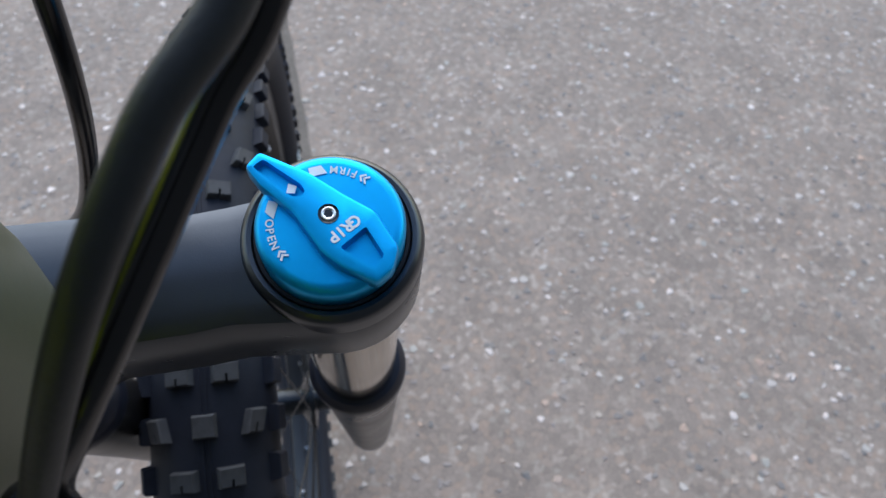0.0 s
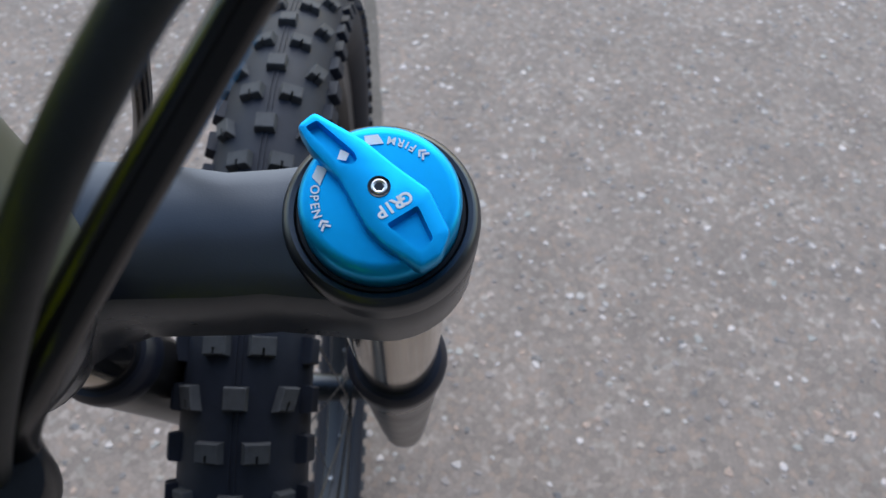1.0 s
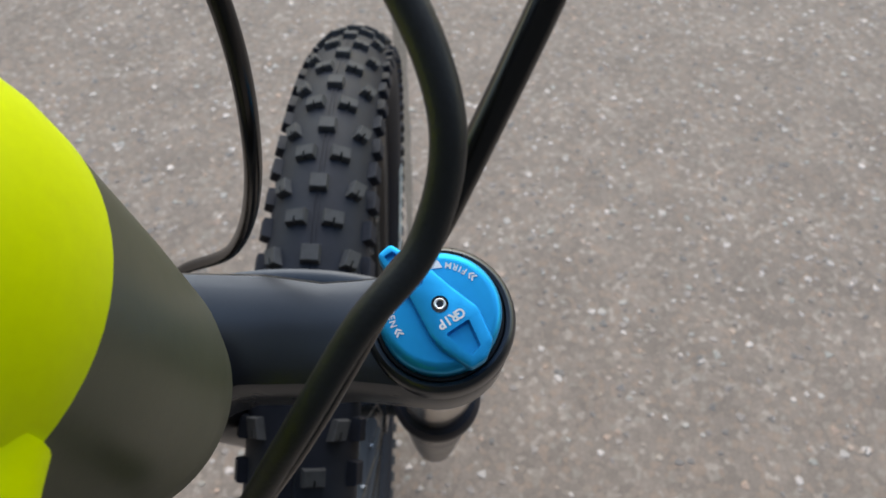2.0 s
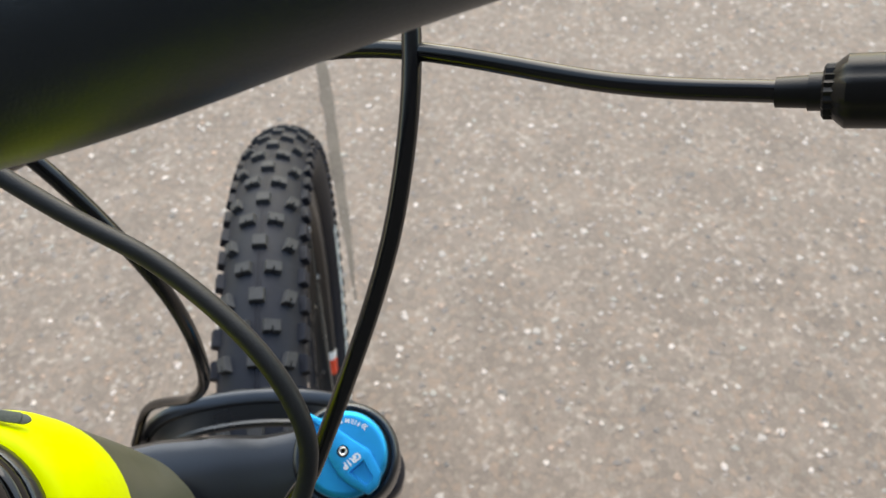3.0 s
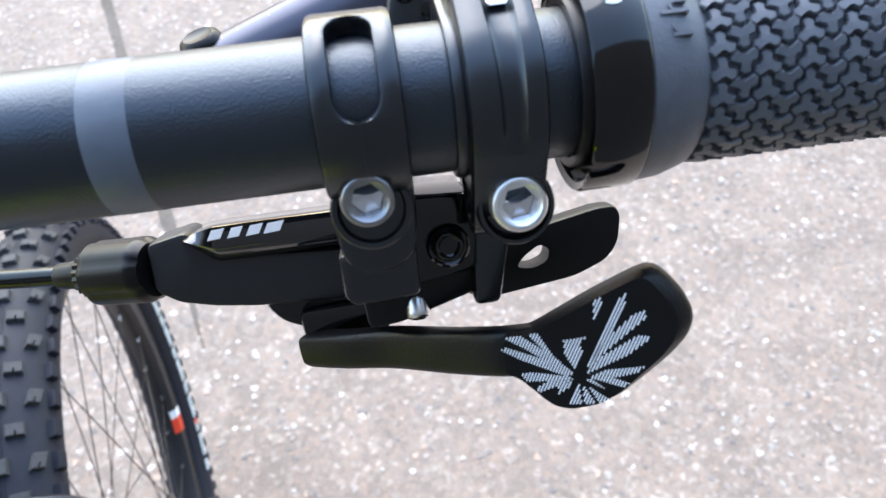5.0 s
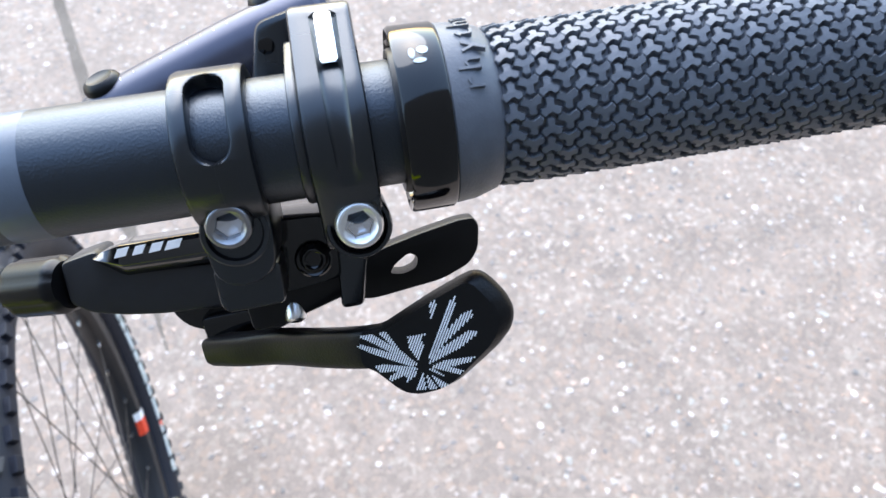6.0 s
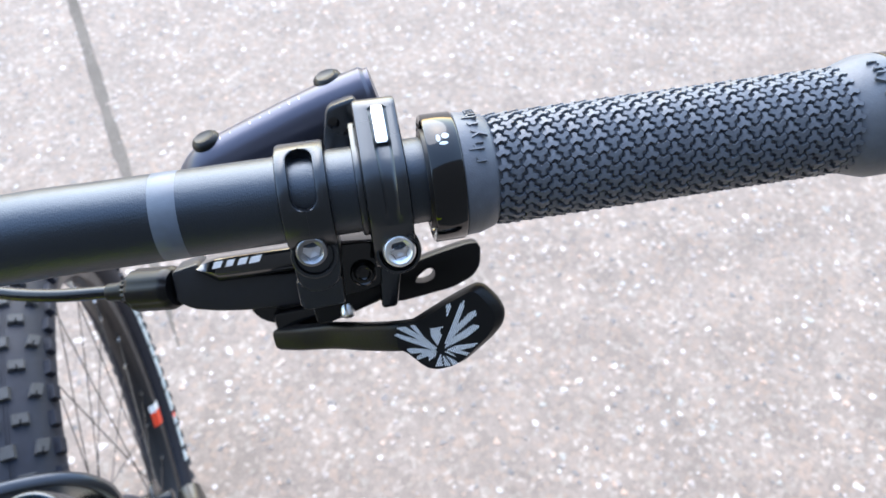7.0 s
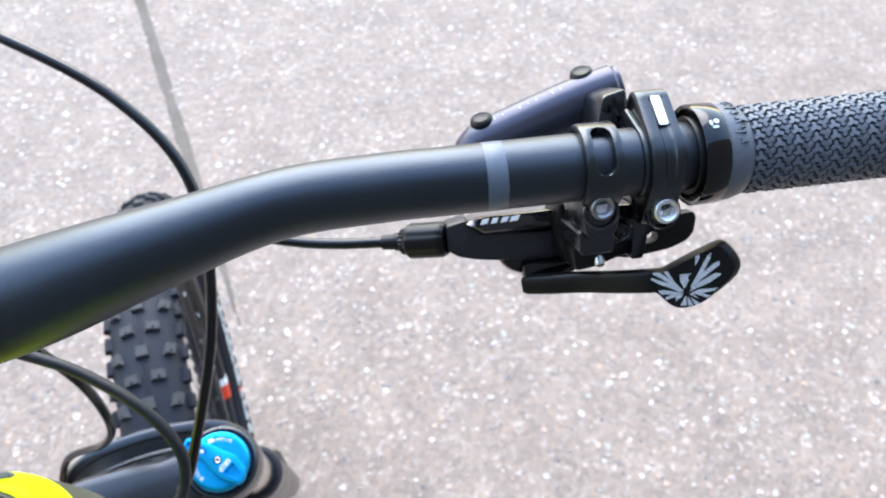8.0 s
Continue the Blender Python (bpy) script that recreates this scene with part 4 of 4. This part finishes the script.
part("clamp_spacer", slab(mm(hull(circle(0, 0, 12.2) + circle(13, -7, 3.5))), 0.0540, 0.0562, 0.0006, [(mm(circle(0, 0, 11.15)), None)], ACROSS), SATIN, brake)
part("bolt_boss", turned([(0.0058, -0.012), (0.0060, 0.0048), (0.0057, 0.0057), (0.0051, 0.0058), (0.0048, 0.0052), (0.0044, 0.0040)], pose(0.0622, -0.0168, 0), 40), SATIN, brake)
hex_bolt(brake, "clamp_bolt", STEEL, pose(0.0623, -0.0160, 0.0086, 0, 0, 8), 0.0043, 0.007, "bright steel hex bolt")
part("clamp_stem", slab(rounded(mm([(57.6, -15.0), (64.5, -15.0), (63.0, -25.0), (60.4, -36.2), (55.9, -36.2), (56.6, -26.0)]), 0.0012), -0.0280, -0.0085, 0.0010), SATIN, brake)


def clamp_top(y):
    """The height of the clamp's skin over y, in millimetres."""
    best = -99
    n = len(section)
    for i in range(n):
        (a, b), (c, d) = section[i - 1], section[i]
        if min(a, c) <= y <= max(a, c) and abs(a - c) > 1e-9:
            best = max(best, b + (d - b) * (y - a) / (c - a))
    return best


rings = []
for y in (20.4, 20.0, 18.4, 16.8, 15.2, 13.6, 12.2, 11.8):
    lift, half = (0.20 if y in (20.4, 11.8) else 0.45), (1.2 if y in (20.4, 11.8) else 1.45)
    rings.append([Vector((61.9 + u * half, y, clamp_top(y) + v)) * MM for u, v in ((-1, -1.0), (-1, lift - 0.2), (-0.85, lift), (0.85, lift), (1, lift - 0.2), (1, -1.0))])
part("pinch_plate", ring_faces(bmesh.new(), rings), STEEL, brake, "polished steel strip")
body_line = [Vector(p) * MM for p in ((3.0, -0.5, -47.0), (7.0, 1.5, -46.0), (14.0, 4.5, -45.0), (30, 10.2, -44.0), (46, 15.6, -43.0), (58, 19.0, -42.0), (64.5, 20.6, -41.5))]
body_line = spline(body_line, 5)
radii = [0.0045 + 0.0065 * min(1.0, (i / (len(body_line) - 1)) * 3.2) ** 0.7 if i < len(body_line) - 2 else 0.0100 for i in range(len(body_line))]
part("reservoir", swept(body_line, radii, 36, flat=0.85), BRAKE, brake, "dark grey-violet cylinder body")
for x, q in ((0.0499, 0.0273), (0.0114, 0.0140)):
    part("reservoir_screw", turned([(0.0042, -0.006), (0.0044, -0.0010), (0.0040, 0.0), (0.0030, 0.0006), (0.0022, 0.0002)], pose(x, q + 0.0012, -0.0400, -62, 0, 14), 26), PLASTIC, brake, "black cap screw")
for k, wide in enumerate((1.7, 1.3, 1.8, 1.5, 1.2, 1.9, 1.5, 1.6, 1.2, 1.8, 1.5)):
    s = 0.32 + 0.031 * k
    i = int(s * (len(body_line) - 1))
    p = body_line[i].lerp(body_line[i + 1], s * (len(body_line) - 1) - i)
    part("printed_mark", box(-wide / 2 * MM, wide / 2 * MM, -0.0006, 0.0006, 0.01085, 0.01105, m=Matrix.Translation(p) @ pose(0, 0, 0, -56, 0, 0) @ pose(0, 0, 0, 0, -6, 19)), WHITE, brake)
part("body_bracket", slab(rounded(mm([(45.5, 6.0), (57.5, 6.0), (57.5, 23.0), (49.0, 21.0)]), 0.002), -0.0400, -0.0130, 0.0014), SATIN, brake)
for x, q in ((0.0505, 0.0165), (0.0545, 0.0135)):
    part("pin", turned([(0.0014, -0.003), (0.0016, 0.0002), (0.0008, 0.0004)], pose(x, q, -0.0130), 18), GLOSS, brake)

# grip
grip = thing("grip", AF, "dark grey rubber lock-on grip with a raised pattern", "grip")
part("lock_ring", turned([(0.0148, 0.0752), (0.0152, 0.0726), (0.0163, 0.0721), (0.0166, 0.0725), (0.0166, 0.0797), (0.0163, 0.0801), (0.0122, 0.0801)], TURN, 96, caps=False), GLOSS, grip, "gloss black lock ring")
part("ring_core", turned([(0.0113, 0.0716), (0.0126, 0.0715), (0.0129, 0.0719), (0.0129, 0.0746), (0.0150, 0.0748)], TURN, 64, caps=False), PLASTIC, grip)
part("collar", turned([(0.0155, 0.0798), (0.0161, 0.0804), (0.0158, 0.0842), (0.0146, 0.0880), (0.0136, 0.0890)], TURN, 64), GRIP, grip)
sleeve = part("sleeve", turned([(0.0132, 0.0880), (0.0132, 0.1845)], TURN, 64), GRIP, grip)
part("flange", turned([(0.0134, 0.1838), (0.0142, 0.1850), (0.0155, 0.1885), (0.0168, 0.1930), (0.0168, 0.1965), (0.0162, 0.1970)], TURN, 64), GRIP, grip)
part("lock_ring", turned([(0.0160, 0.1968), (0.0168, 0.1974), (0.0168, 0.2060), (0.0160, 0.2066), (0.0040, 0.2068)], TURN, 64), GLOSS, grip, "gloss black lock ring")


def lug_shape():
    """One raised three-armed figure of the grip's pattern: a stem down and two slanting arms, with pointed ends."""
    shape = []
    for a, r in ((-84, 1.95), (34, 2.05), (158, 2.05)):
        u = Vector((math.cos(radians(a)), math.sin(radians(a))))
        v = Vector((-u.y, u.x))
        for along, side in ((0.66, -0.62), (r - 0.55, -0.86), (r, -0.30), (r - 0.12, 0.62), (0.66, 0.62)):
            shape.append(tuple((u * along + v * side) * MM))
    return shape


LUG = lug_shape()
verts, faces = [], []
ROWS, COLS = 26, 31
for i in range(COLS):
    for j in range(ROWS):
        flip = 1 if i % 2 else -1
        x = 0.0904 + i * 0.00310
        a = 2 * math.pi * (j + 0.14 * flip + 0.03 * i) / ROWS
        first = len(verts)
        for grow, high in ((1.03, -0.0006), (0.95, 0.0006), (0.84, 0.00090)):
            for u, v in LUG:
                b = a + v * flip * grow / 0.0138
                r = 0.0135 + high + (0.11 * u * flip + 0.08 * v if high > 0 else 0)
                verts.append((x + u * flip * grow, r * math.sin(b), r * math.cos(b)))
        n = len(LUG)
        for ring in (0, 1):
            for k in range(n):
                p, q = first + ring * n + k, first + ring * n + (k + 1) % n
                faces.append((p, q, q + n, p + n))
        faces.append(tuple(first + 2 * n + k for k in range(n)))
me = bpy.data.meshes.new("grip_pattern")
me.from_pydata(verts, [], faces)
me.materials.append(GRIP)
pattern = new("grip_pattern", me)
pattern.parent = sleeve
tagged(pattern, kind="stuff")


def around(words, x, radius, first, size, spread, mat, parent, name, rise=0.0003, flip=1):
    for i, char in enumerate(words):
        a = first + i * spread * flip
        part(name, moved(letters(char, size, rise), pose(0, 0, 0, -a) @ pose(x, 0, radius, 0, 0, 90 * flip)), mat, parent)


around("rhythm", 0.0843, 0.0157, 20, 0.0056, 12.5, GRIP, grip, "embossed_letter", 0.0005)
around("rhythm", 0.1918, 0.0166, 62, 0.0056, 11.5, GRIP, grip, "embossed_letter", 0.0005, -1)
for dx, dq, rx, ry in ((-0.85, 0.5, 0.55, 1.1), (0.95, 1.0, 0.95, 0.85), (0.25, -1.1, 1.1, 0.5)):
    blob = [(0.0760 + (dx + rx * math.cos(a)) * MM, 0.0120 + (dq + ry * math.sin(a)) * MM) for a in (2 * math.pi * k / 20 for k in range(20))]
    part("ring_mark", slab(blob, 0.00001, 0.00014, bend=wrap(0.0166)), TEAL, grip, "white printed emblem")

# ---- hoses and cables ----


def hose(name, points, radius, thin, mat, label):
    line = spline(points, 10)
    start = line[0].copy()
    ob = thing(name, Matrix.Translation(start), label, "cable")
    n = len(line) - 1
    part("sheath", swept([p - start for p in line], [radius + (thin - radius) * max(0.0, 2 * i / n - 1) for i in range(n + 1)], 16), mat, ob)


hose("rear_brake_hose", [(-0.1500, -0.0800, 1.0900), (-0.0892, -0.1107, 1.0748), (-0.0387, -0.1390, 1.0531), (0.0112, -0.1696, 1.0328), (0.0400, -0.1875, 1.0262), (0.0630, -0.2090, 1.0191), (0.0736, -0.2263, 1.0071), (0.0717, -0.2381, 0.9944), (0.0628, -0.2481, 0.9871), (0.0529, -0.2590, 0.9733), (0.0400, -0.2645, 0.9460), (0.0250, -0.2590, 0.9100)], 0.0026, 0.0019, HOSE, "dark grey brake hose looping in front of the head tube")
hose("dropper_cable", [(-0.0600, 0.0100, 1.0900), (-0.0002, -0.0370, 1.1172), (0.0455, -0.0785, 1.1180), (0.0861, -0.1127, 1.1027), (0.1065, -0.1472, 1.0802), (0.1003, -0.1889, 1.0413), (0.0758, -0.2259, 0.9904), (0.0655, -0.2360, 0.9768), (0.0547, -0.2515, 0.9654), (0.0468, -0.2591, 0.9548), (0.0400, -0.2610, 0.9422), (0.0340, -0.2590, 0.9240), (0.0270, -0.2560, 0.9100)], 0.0024, 0.0023, CABLE, "black cable arcing ahead of the handlebar to the frame")
hose("front_brake_hose", [(-0.130, -0.110, 1.085), (-0.0694, -0.1230, 1.0694), (-0.0116, -0.1407, 1.0370), (0.0240, -0.1650, 0.9917), (0.0245, -0.1660, 0.9294), (-0.0015, -0.1418, 0.8502), (-0.0400, -0.1220, 0.8000), (-0.0560, -0.1300, 0.7700)], 0.0025, 0.0025, CABLE, "black brake hose running down to the fork arch")
hose("shift_cable", [tuple(cable_start), (0.1479, -0.1865, 1.0768), (0.0952, -0.1540, 1.0628), (0.0386, -0.1255, 1.0296), (-0.0156, -0.1038, 0.9874), (-0.0667, -0.0851, 0.9491), (-0.1136, -0.0746, 0.9150)], 0.0022, 0.0022, CABLE, "black gear cable housing from the shifter")
